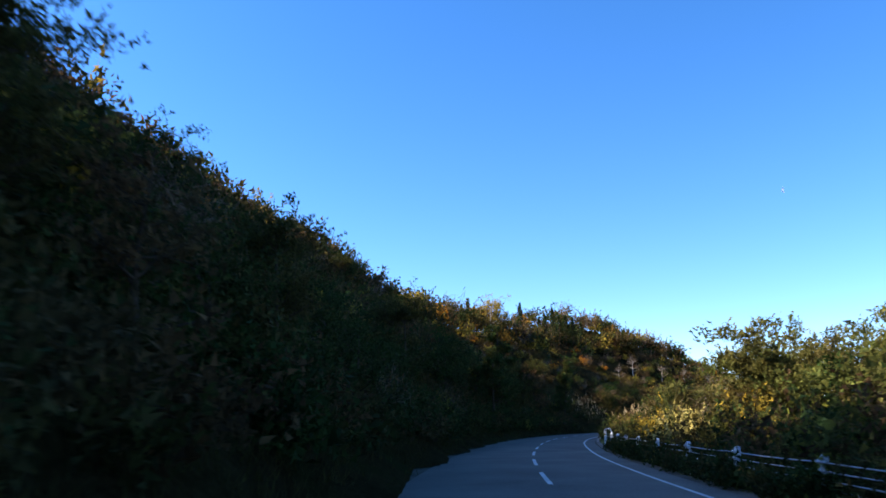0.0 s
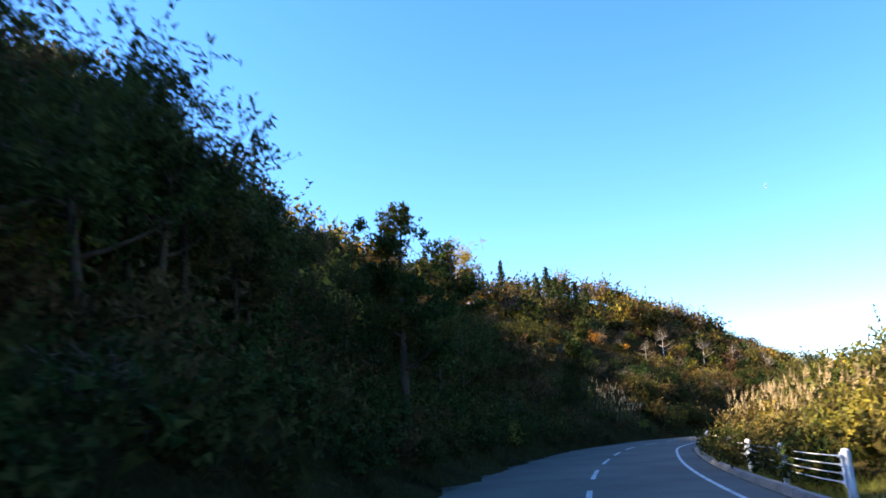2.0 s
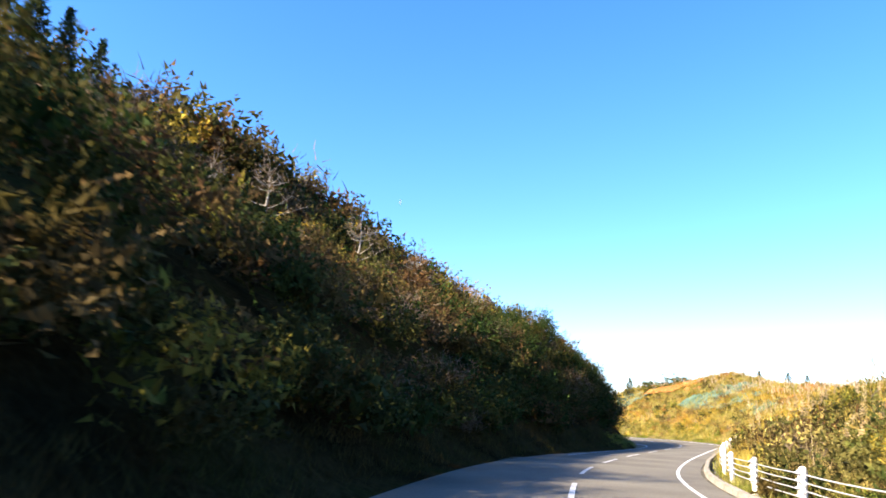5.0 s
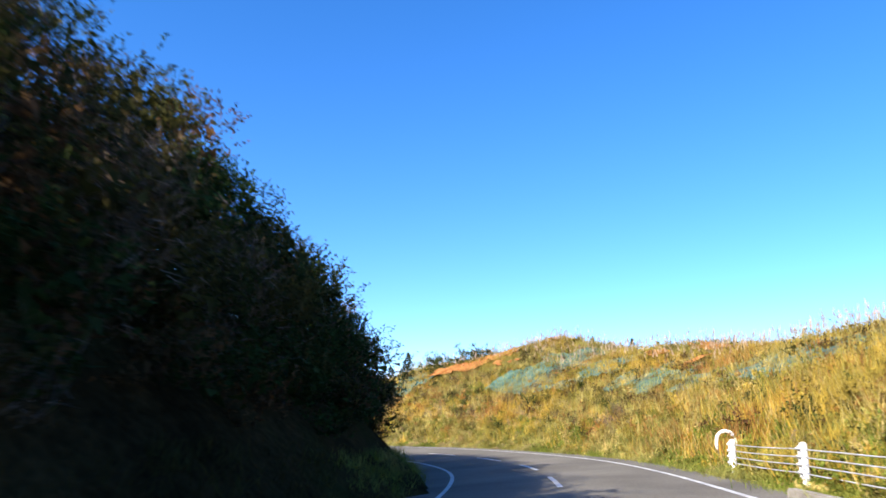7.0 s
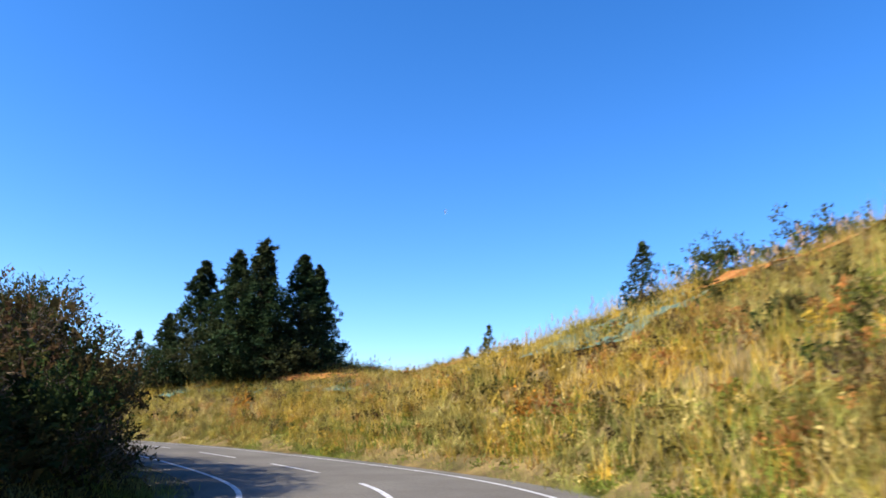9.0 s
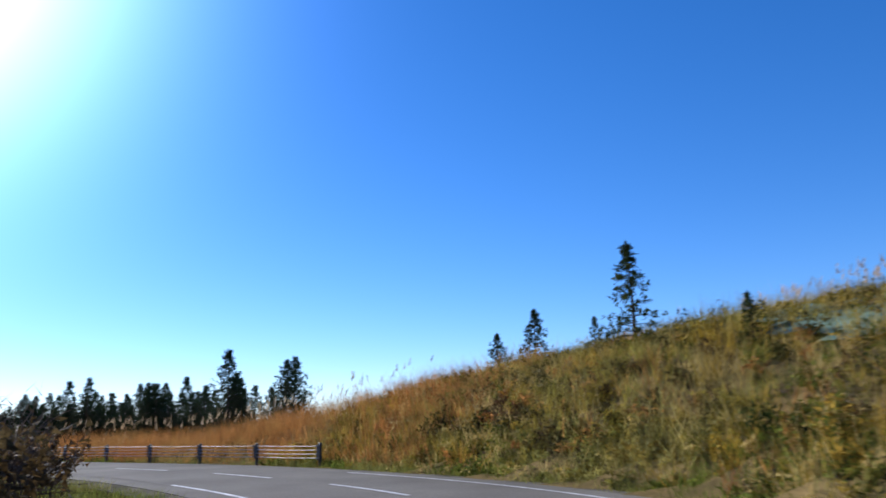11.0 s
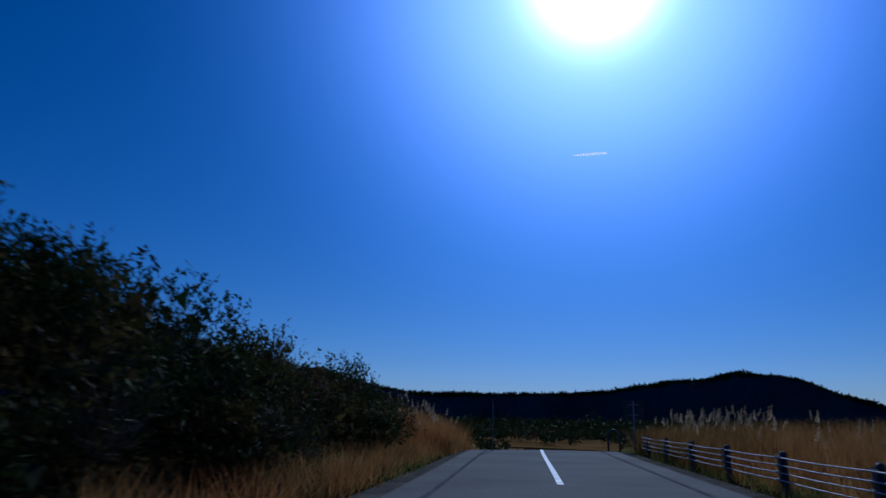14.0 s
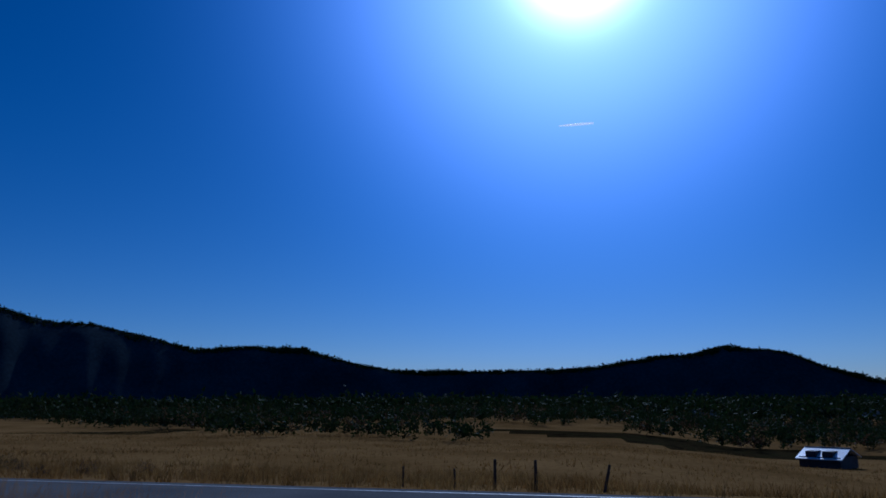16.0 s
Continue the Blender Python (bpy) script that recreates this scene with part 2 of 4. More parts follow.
# metres along, where the bank begins, its slope, its height
# below 92 the mostly unseen hill is steepened to shade the right side
LEFT_BANK = [(0, 3.9, 1.02, 65), (80, 3.9, 1.02, 65), (92, 3.9, 0.94, 57), (118, 3.9, 0.90, 58), (136, 3.9, 0.88, 75), (150, 3.9, 0.80, 70), (158, 3.9, 0.74, 70), (168, 3.9, 0.66, 80), (190, 3.9, 0.66, 80), (203, 3.9, 0.88, 43), (212, 3.8, 1.04, 31),
             (222, 3.8, 1.1, 21), (230, 3.9, 1.1, 15), (240, 4.0, 1.05, 11), (256, 4.4, 0.6, 3.0), (275, 5.0, 0.4, 1.2), (300, 5.4, 0.4, 1.2), (325, 5.2, 0.4, 1.6), (345, 4.8, 0.6, 2.3), (365, 4.8, 0.7, 2.3), (382, 4.6, 0.5, 1.8),
             (398, 4.6, 0.5, 1.5), (410, 8, 0.2, 0.1)]
RIGHT_BANK = [(0, 5.0, 0.25, 1.2), (100, 5.0, 0.25, 1.0), (165, 4.8, 0.35, 2.0), (195, 4.8, 0.5, 5.0), (215, 4.6, 0.75, 5.6), (230, 4.4, 0.8, 5.2), (245, 4.4, 0.9, 6.6), (251, 4.4, 1.0, 7.6), (257, 4.4, 1.1, 7.6), (260, 4.4, 1.2, 8.4),
              (264, 4.4, 1.25, 9.6), (268, 4.4, 1.25, 9.4), (273, 4.4, 1.2, 8.7), (280, 4.4, 1.0, 5.7), (287, 4.4, 0.95, 4.5), (293, 4.5, 0.95, 4.7), (298, 4.5, 0.95, 6.2), (304, 4.6, 0.95, 4.9), (312, 4.6, 0.95, 5.4), (320, 5.0, 0.8, 5.0),
              (328, 5.2, 0.6, 3.0), (338, 5.5, 0.2, 0.7), (430, 6, 0.2, 0.1)]
CROSS = (LINE[-1] - 11.0 * AHEAD[-1])          # middle of the crossing road
CROSS_WAY = Vector((ASIDE[-1][0], ASIDE[-1][1], 0))
CROSS_WAY.rotate(Euler((0, 0, radians(-10))))
CROSS_WAY = np.array(CROSS_WAY[:2])
CROSS_AHEAD = np.array([-CROSS_WAY[1], CROSS_WAY[0]])
if CROSS_AHEAD @ AHEAD[-1] < 0:
    CROSS_AHEAD = -CROSS_AHEAD


def wave(x, y, scale, seed=0.0):
    """Smooth bumps, -1 to 1."""
    a = np.sin(x / scale * 1.7 + seed) * np.cos(y / scale * 1.3 - seed * 2) + np.sin((x + y) / scale * 0.9 + seed * 3) * 0.6
    b = np.sin(x / scale * 3.9 - seed) * np.sin(y / scale * 4.3 + seed) * 0.4
    return (a + b) / 2.0


def nearest(x, y):
    """For places: metres along the road, metres to its right, by its nearest point."""
    x, y = np.ravel(x), np.ravel(y)
    s, d = np.empty(len(x)), np.empty(len(x))
    for k in range(0, len(x), 4000):
        dx, dy = x[k:k + 4000, None] - LINE[None, :, 0], y[k:k + 4000, None] - LINE[None, :, 1]
        i = np.argmin(dx * dx + dy * dy, 1)
        r = np.arange(len(i))
        side = dx[r, i] * ASIDE[i, 0] + dy[r, i] * ASIDE[i, 1]
        s[k:k + 4000], d[k:k + 4000] = RUN[i], np.copysign(np.hypot(dx[r, i], dy[r, i]), side)
    return s, d


def ridge(angle):
    """How high the distant range stands, in degrees, seen from the crossing; angle to the left of +y."""
    pts = np.array([(-180, 1.0), (-60, 1.0), (20, 1.0), (33, 1.0), (37.5, 1.2), (41, 2.25), (43.5, 3.35), (45.5, 3.65), (47.7, 3.95), (50, 3.4), (53, 3.25), (57, 2.55), (60, 2.35), (66, 2.3),
                    (73, 2.4), (76, 2.9), (80, 4.15), (85, 4.15), (88, 3.95), (91, 4.7), (95, 5.6), (98, 5.7), (101, 6.6), (115, 6.0), (140, 2.0), (180, 1.0)])
    return np.interp(angle, pts[:, 0] + 27.5, pts[:, 1]) - 0.12


def land(x, y):
    """The height of the ground."""
    shape = np.shape(x)
    x, y = np.ravel(np.asarray(x, float)), np.ravel(np.asarray(y, float))
    s, d = nearest(x, y)
    level = road_level(s)
    z = level - 0.06 - 0.02 * np.clip(np.abs(d) - 3.2, 0, 2) + camber(s, d)
    far = np.abs(d)
    for side, table in ((-1, LEFT_BANK), (1, RIGHT_BANK)):
        begin, slope, top = along(s, table)
        rise = np.clip(far - begin, 0, None)
        if side < 0:   # the crest of the sunlit hillside
            rise = np.where(rise > 26, 26 + (rise - 26) * np.interp(s, [150, 160, 200, 212], [1, 0.35, 0.35, 1]), rise)
        up = top * (1 - np.exp(-slope * rise / top))
        rough = np.clip(rise / 4, 0, 1) * (0.35 * wave(x, y, 3.1, side) + 0.9 * np.clip(rise / 14, 0, 1) * wave(x, y, 11.0, side + 2))
        up = up * (1 - np.clip((far - 75) / 90, 0, 1) ** 2)
        if side < 0:   # the steep cut at the foot of the hillside
            foot_ = np.clip((far - 3.9) / 3.6, 0, 1)
            up = up + 1.0 * foot_ * foot_ * (3 - 2 * foot_) * np.interp(s, [140, 154, 170, 198, 212], [0, 0.35, 1, 1, 0])
        else:   # past its crest the sunny bank falls away
            up = up * (1 - 0.22 * np.clip((far - 17) / 9, 0, 1) * np.interp(s, [235, 245, 306, 320], [0, 1, 1, 0]))
        z = np.where(d * side > 0, z + up + rough * np.clip(top / 6, 0.15, 1), z)
    # low ground on the right of the first stretch
    drop = np.clip((d - 26) / 60, 0, 1) * np.clip((215 - s) / 40, 0, 1)
    z -= 9 * drop
    # far from the road the land eases to its broad level, with the valley past the crossing
    ox, oy = x - CROSS[0], y - CROSS[1]
    out_ = ox * CROSS_AHEAD[0] + oy * CROSS_AHEAD[1]
    side_ = ox * CROSS_WAY[0] + oy * CROSS_WAY[1]
    past = np.clip((out_ + 3) / 8, 0, 1)
    field = -1.6 - 1.3 * np.clip((out_ - 4) / 14, 0, 1) - (0.05 * np.clip(out_ - 15, 0, 110) + 2.2 * np.clip((out_ - 8) / 20, 0, 1) * np.clip((side_ + 2) / 25, 0, 1)) * (0.8 + 0.3 * np.clip(side_ / 60, -0.8, 1)) + 0.5 * wave(x, y, 23, 5) * np.clip(out_ / 40, 0, 1)
    z = z * (1 - past) + field * past
    flat = np.clip((9 - np.abs(out_)) / 4, 0, 1)
    z = z * (1 - flat) + np.where(s > END - 12, np.minimum(z, -1.6), -1.6) * flat
    r = np.hypot(ox, oy)
    base = np.where(r > 330, -8.0 + 3 * wave(x, y, 160, 2.0), z)
    blend = np.clip((r - 330) / 120, 0, 1)
    z = z * (1 - blend) + base * blend
    return z.reshape(shape)


def mesh_from(name, verts, faces, mat=None, smooth=False):
    """A mesh from arrays of places and of faces that all have as many corners."""
    verts, faces = np.asarray(verts, np.float32), np.asarray(faces, np.int32)
    me = bpy.data.meshes.new(name)
    me.vertices.add(len(verts))
    me.vertices.foreach_set("co", verts.ravel())
    n, k = faces.shape
    me.loops.add(n * k)
    me.loops.foreach_set("vertex_index", faces.ravel())
    me.polygons.add(n)
    me.polygons.foreach_set("loop_start", np.arange(0, n * k, k, dtype=np.int32))
    me.polygons.foreach_set("use_smooth", np.full(n, smooth))
    me.update(calc_edges=True)
    if mat:
        me.materials.append(mat)
    return me


def grid_faces(rows, cols):
    i = np.arange(rows - 1)[:, None] * cols + np.arange(cols - 1)[None]
    return np.stack([i, i + 1, i + cols + 1, i + cols], -1).reshape(-1, 4)


def stretched(low, high, step, reach, grow=1.13):
    mid = list(np.arange(low, high + step / 2, step))
    a, d = [low], step
    while a[-1] > low - reach:
        d *= grow
        a.append(a[-1] - d)
    b, d = [mid[-1]], step
    while b[-1] < high + reach:
        d *= grow
        b.append(b[-1] + d)
    return np.array(a[:0:-1] + mid + b[1:])


# ---- ground: one sheet to the horizon ----
gx, gy = np.meshgrid(stretched(-70, 150, 1.4, 4200, 1.08), stretched(-55, 290, 1.4, 4200, 1.08))
gz = land(gx, gy)
soil, t, b = material("soil_and_litter")
at = t.nodes.new("ShaderNodeTexCoord").outputs["Object"]
n1, n2, n3 = noise_tex(t, 0.35, 6, at), noise_tex(t, 6.0, 4, at), noise_tex(t, 0.02, 5, at)
r1 = ramp(t, [(0.3, (0.012, 0.011, 0.006)), (0.5, (0.036, 0.026, 0.012)), (0.7, (0.026, 0.028, 0.010))])
t.links.new(n1.outputs[0], r1.inputs[0])
r2 = ramp(t, [(0.3, (0.6, 0.6, 0.6)), (0.7, (1.3, 1.3, 1.3))])
t.links.new(n2.outputs[0], r2.inputs[0])
r3 = ramp(t, [(0.4, (0.75, 0.7, 0.6)), (0.6, (1.1, 1.1, 1.0))])
t.links.new(n3.outputs[0], r3.inputs[0])
c = mixed(t, 1.0, mixed(t, 1.0, r1.outputs[0], r2.outputs[0], "MULTIPLY"), r3.outputs[0], "MULTIPLY")
t.links.new(c, b.inputs["Base Color"])
b.inputs["Roughness"].default_value = 0.95
b.inputs["Specular IOR Level"].default_value = 0.0
bp = t.nodes.new("ShaderNodeBump")
bp.inputs["Strength"].default_value, bp.inputs["Distance"].default_value = 0.6, 0.2
t.links.new(n2.outputs[0], bp.inputs["Height"])
t.links.new(bp.outputs[0], b.inputs["Normal"])
SOIL = soil
# blue aerial haze is painted into the distant forest's colour
HAZY_FOREST = surface("hazy_far_forest", (0.018, 0.026, 0.034), (0.044, 0.055, 0.064), 0.012, rough=0.95, bump=0.25, fine=14)
MEADOW = surface("dry_meadow", (0.135, 0.075, 0.022), (0.23, 0.135, 0.045), 0.06, rough=0.95, bump=0.6, fine=30)
FADED = surface("worn_asphalt", (0.10, 0.10, 0.10), (0.15, 0.148, 0.145), 0.3, rough=0.9, bump=0.25, fine=60)
ground = tagged(new("ground", mesh_from("ground", np.stack([gx, gy, gz], -1).reshape(-1, 3), grid_faces(*gx.shape), SOIL, True)),
                "hilly ground of soil and leaf litter along the road", "ground", kind="structure")
ground.data.materials.append(HAZY_FOREST)
ground.data.materials.append(MEADOW)
ground.data.materials.append(surface("bank_litter", (0.055, 0.045, 0.02), (0.17, 0.12, 0.05), 1.1, rough=0.95, bump=0.6, fine=9))
fx, fy = (0.25 * (a[:-1, :-1] + a[1:, :-1] + a[:-1, 1:] + a[1:, 1:]) for a in (gx, gy))
fo = (fx - CROSS[0]) * CROSS_AHEAD[0] + (fy - CROSS[1]) * CROSS_AHEAD[1]
fr = np.hypot(fx - CROSS[0], fy - CROSS[1])
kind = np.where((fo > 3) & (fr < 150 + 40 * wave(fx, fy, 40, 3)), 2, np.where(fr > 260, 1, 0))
kind = np.where((fr > 170) & (fr < 420) & (fo > 0), 2, kind)
bs_, bd_ = (a.reshape(fx.shape) for a in nearest(fx, fy))
kind = np.where((bs_ > 196) & (bs_ < 330) & (bd_ > 3.6) & (bd_ < 40), 3, kind)
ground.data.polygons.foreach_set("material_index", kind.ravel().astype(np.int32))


# the wooded range round the valley, with steep spurs and gullies
ra, rr = np.meshgrid(np.arange(0, 360.01, 0.4), np.r_[np.linspace(0, 1, 14), np.linspace(1.15, 3, 6)], indexing="ij")
tall = np.tan(np.radians(ridge(np.where(ra > 180, ra - 360, ra)) + 0.16 * wave(ra, 0 * ra, 2.2, 1.0))) * 1500 + 10
foot = 1500 - 1.15 * tall
rise = np.where(rr <= 1, rr * (1 + 0.12 * np.sin(3.1 * rr)), 1.0 - 0.3 * (rr - 1))
radius = foot + (1500 - foot) * rr + tall * 0.16 * wave(ra * 4, rr * 3, 6.0, 4.0) * np.clip(rr * 3, 0, 1) * np.clip((1 - rr) * 5, 0, 1)
mx_, my_ = CROSS[0] - np.sin(np.radians(ra)) * radius, CROSS[1] + np.cos(np.radians(ra)) * radius
mountains = tagged(new("mountain_range", mesh_from("mountain_range", np.stack([mx_, my_, rise * tall - 13], -1).reshape(-1, 3), grid_faces(*ra.shape), HAZY_FOREST, True)),
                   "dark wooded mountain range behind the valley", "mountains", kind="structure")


def ribbon(name, s0, s1, left, right, lift, mat, step=1.0, thick=0.0):
    """A strip that follows the road between two distances from its middle."""
    s = np.arange(s0, s1 + step / 2, step)
    i = np.clip((s / 0.5).round().astype(int), 0, len(RUN) - 1)
    cols = np.linspace(left, right, max(2, int(abs(right - left) / 0.9) + 1))
    cols = cols[None] * (1 + 0.11 * curved(s))[:, None]
    p = LINE[i][:, None] + cols[..., None] * ASIDE[i][:, None]
    z = np.broadcast_to(road_level(s)[:, None] + lift - 0.012 * np.abs(cols) + camber(s[:, None], cols), p.shape[:2])
    if thick:
        p = np.concatenate([p[:, :1], p, p[:, -1:]], 1)
        z = np.concatenate([z[:, :1] - thick, z, z[:, -1:] - thick], 1)
    return mesh_from(name, np.concatenate([p, z[..., None]], -1).reshape(-1, 3), grid_faces(*p.shape[:2]), mat)


def part(name, data, parent, label=""):
    ob = new(name, data)
    ob.parent = parent
    return tagged(ob, label) if label else ob


road = tagged(new("road", ribbon("road", 0, END - 11, -3.35, 3.45, 0.02, ASPHALT, thick=0.3)), "two-lane country road of worn grey asphalt", "road", kind="structure")
shoulder_l = tagged(new("shoulder", ribbon("shoulder", 0, END - 17, -4.1, -3.34, 0.0, SHOULDER, thick=0.3)), "gravelly road shoulder with dead leaves", "shoulder", kind="structure")
shoulder_r = tagged(new("shoulder", ribbon("shoulder", 0, END - 17, 3.44, 4.0, 0.0, SHOULDER, thick=0.3)), "gravelly road shoulder with dead leaves", "shoulder", kind="structure")
# past 318 the worn paint is also darkened, as if lost in sun glare
for d, s0, s1, mat in ((-2.55, 204, 318, PAINT), (2.72, 0, 318, PAINT), (-2.55, 318, END - 21, WORN_DIMMED), (2.72, 318, END - 21, WORN_DIMMED)):
    part("edge_line", ribbon("edge_line", s0, s1, d - 0.055, d + 0.055, 0.027, mat, step=1.0), road, "worn white edge line")
for k in range(50):
    s = 2.5 + k * 7.5
    if s < 370:
        part("centre_dash", ribbon("centre_dash", s, s + 3.8, -0.06, 0.06, 0.027, PAINT, step=0.95), road)
part("centre_line", ribbon("centre_line", 375, 397, -0.07, 0.07, 0.027, PAINT), road, "solid white centre line near the crossing")

# the crossing road at the foot of the dip
q = np.linspace(-170, 170, 120)
w = np.linspace(-3.6, 3.6, 7)
cp = CROSS + q[:, None, None] * CROSS_WAY + w[None, :, None] * CROSS_AHEAD
cz = np.broadcast_to(-1.5 + 0.012 * (3.6 - np.abs(w))[None] - 0.03, cp.shape[:2])
crossing = tagged(new("crossing_road", mesh_from("crossing_road", np.concatenate([cp, cz[..., None]], -1).reshape(-1, 3), grid_faces(*cp.shape[:2]), FADED)),
                  "grey asphalt road that crosses at the end", "road", kind="structure")
for d in (-2.9, 2.9):
    cp = CROSS + q[:, None, None] * CROSS_WAY + np.array([d - 0.08, d + 0.08])[None, :, None] * CROSS_AHEAD
    cz = np.full(cp.shape[:2], -1.515)
    part("edge_line", mesh_from("edge_line", np.concatenate([cp, cz[..., None]], -1).reshape(-1, 3), grid_faces(*cp.shape[:2]), PAINT), crossing, "white edge line")

# ---- growing things ----
rng = np.random.default_rng(7)


def unit(v):
    return v / np.maximum(np.linalg.norm(v, axis=-1, keepdims=True), 1e-9)


def leaf_quads(at, size, out_, rng, aspect=0.55, wild=0.8, droop=0.0):
    """Pointed leaves, one triangle each, that face roughly out_."""
    n = len(at)
    face = unit(out_ + wild * rng.normal(size=(n, 3)))
    a = unit(np.cross(face, rng.normal(size=(n, 3)))) + np.array([0, 0, -droop])
    a = unit(a)
    c = np.cross(face, a)
    size = np.broadcast_to(size, (n,))[:, None]
    base, tip, side = at - a * size * 0.5, at + a * size * 0.5, c * size * aspect * 0.5
    v = np.stack([base + side, tip, base - side], 1)
    return v.reshape(-1, 3), np.arange(3 * n).reshape(n, 3)


def sprays(centres, radii, per, size, rng, squash=0.85, aspect=0.55, wild=0.7, reach=0.16, leafy=6, droop=0.0):
    """Many bushes at once: leafy shoots grow outwards from the heart of each, with the leaves set along their twigs, and a few long shoots stand out."""
    centres, radii = np.asarray(centres, float), np.asarray(radii, float)
    many = max(3, per // leafy)
    which = np.repeat(np.arange(len(centres)), many)
    n = len(which)
    way = unit(rng.normal(size=(n, 3)))
    way[:, 2] = np.where(way[:, 2] < -0.35, -way[:, 2], way[:, 2])
    bump = 1 + 0.24 * np.sin(way[:, 0] * 5 + which) * np.cos(way[:, 1] * 6 - which * 1.7) + 0.10 * rng.normal(size=n)
    depth = rng.uniform(0.66, 1.04, n) * bump
    depth = np.where(rng.uniform(size=n) < reach, depth * rng.uniform(1.1, 1.4, n), depth)
    r = radii[which][:, None] * np.array([1, 1, squash])
    bend = unit(way + 0.45 * rng.normal(size=(n, 3)) + np.array([0, 0, 0.35 - droop]))
    tip = centres[which] + way * depth[:, None] * r
    long = np.minimum(size * leafy * 0.55, 0.75 * radii[which])
    root = tip - bend * long[:, None]
    k = np.tile(np.linspace(0.15, 1.0, leafy), n)[:, None]
    run = np.repeat(np.arange(n), leafy)
    p = root[run] + (tip - root)[run] * k + rng.normal(0, 0.22, (n * leafy, 3)) * size
    axis = unit(bend[run] * 0.7 + wild * rng.normal(size=p.shape) + np.array([0, 0, -droop]))
    across = unit(np.cross(axis, rng.normal(size=p.shape)))
    sz = (size * rng.uniform(0.6, 1.35, len(p)))[:, None]
    v = np.stack([p + across * sz * aspect * 0.5, p + axis * sz, p - across * sz * aspect * 0.5], 1).reshape(-1, 3)
    thin = unit(np.cross(bend, rng.normal(size=(n, 3)))) * (0.035 * size + 0.003)
    w = np.stack([root + thin, tip, root - thin], 1).reshape(-1, 3)
    v = np.vstack([v, w])
    return v, np.arange(len(v)).reshape(-1, 3)


def stuff(name, verts, faces, mat, label, category):
    ob = new(name, mesh_from(name, verts, faces, mat))
    return tagged(ob, label, category, kind="stuff")


def scatter(s0, s1, d0, d1, count, rng, power=1.0):
    """Places along the road's side, with their ground height."""
    s = rng.uniform(s0, s1, count)
    d = d0 + (d1 - d0) * rng.uniform(0, 1, count) ** power
    i = np.clip((s / 0.5).astype(int), 0, len(RUN) - 1)
    xy = LINE[i] + d[:, None] * ASIDE[i]
    s2, d2 = nearest(xy[:, 0], xy[:, 1])
    keep = (np.abs(d2) > min(abs(d0), abs(d1)) - 0.3) & (d2 * (d0 + d1) > 0)
    xy, s2, d2 = xy[keep], s2[keep], d2[keep]
    return np.column_stack([xy, land(xy[:, 0], xy[:, 1])]), s2, d2


SPECIES = {"leafy": (LEAFY, "shrubs with fresh olive-green leaves"), "green": (GREEN, "shrubs with dark green leaves"), "olive": (OLIVE, "shrubs turning olive and brown"), "russet": (RUSSET, "shrubs with russet autumn leaves"),
           "yellow": (YELLOW, "shrubs with yellow autumn leaves"), "lime": (LIME, "bright yellow-green leafy shrubs"), "amber": (AMBER, "orange autumn shrubs"),
           "gold": (GOLD, "golden-yellow leafy weeds"), "rust": (RUST, "rusty brown withered weeds"), "pale": (STRAW, "pale straw-coloured withered weeds"), "fresh": (VERGE, "low fresh green and yellowish weeds"),
           "twig": (TWIG, "bare grey-brown twiggy shrubs"), "red": (SCARLET, "shrubs with scarlet autumn leaves")}


def hearts(centres, radii, rng, per=16):
    """The dense shaded heart of each bush: broad overlapping leaf sprays inside its outer leaves."""
    r = np.repeat(np.asarray(radii), per)
    way = unit(rng.normal(size=(len(r), 3)))
    p = np.repeat(centres, per, axis=0) + way * (r * rng.uniform(0.2, 0.66, len(r)))[:, None] * np.array([1, 1, 0.85])
    return leaf_quads(p, r * rng.uniform(0.22, 0.38, len(r)), way, rng, 0.62, 0.7)


def thicket(where, places, radius, per, size, mix, rng, lift=0.55, wild=0.8, stick=2.2):
    """Bushes of several kinds; each kind of a stretch is one object."""
    kinds, odds = list(mix), np.array(list(mix.values()), float)
    field = wave(places[:, 0], places[:, 1], 4.5, 1.3) * 0.5 + 0.5 + 0.22 * rng.normal(size=len(places))
    edge = np.cumsum(odds / odds.sum())
    pick = np.searchsorted(edge, np.clip(field, 0.001, 0.999))
    pick = np.where(rng.uniform(size=len(places)) < 0.45, rng.choice(len(kinds), len(places), p=odds / odds.sum()), pick)
    for k, kind_ in enumerate(kinds):
        here = places[pick == k]
        if not len(here):
            continue
        r = rng.uniform(*radius, len(here))
        heart = here + np.array([0, 0, 1]) * (r * lift)[:, None]
        if kind_ == "twig":
            v, f = sprays(heart, r, per, size * stick, rng, aspect=0.16 / stick, wild=0.4, reach=0.3, leafy=4)
        else:
            v, f = sprays(heart, r, per, size, rng, aspect=0.6, wild=wild)
            cv, cf = hearts(heart, r, rng)
            v, f = np.vstack([v, cv]), np.vstack([f, cf + len(v)])
        mat, words = SPECIES[kind_]
        stuff(where + "_shrubs", v, f, mat, words + " on the " + where.replace("_", " "), "shrubs")


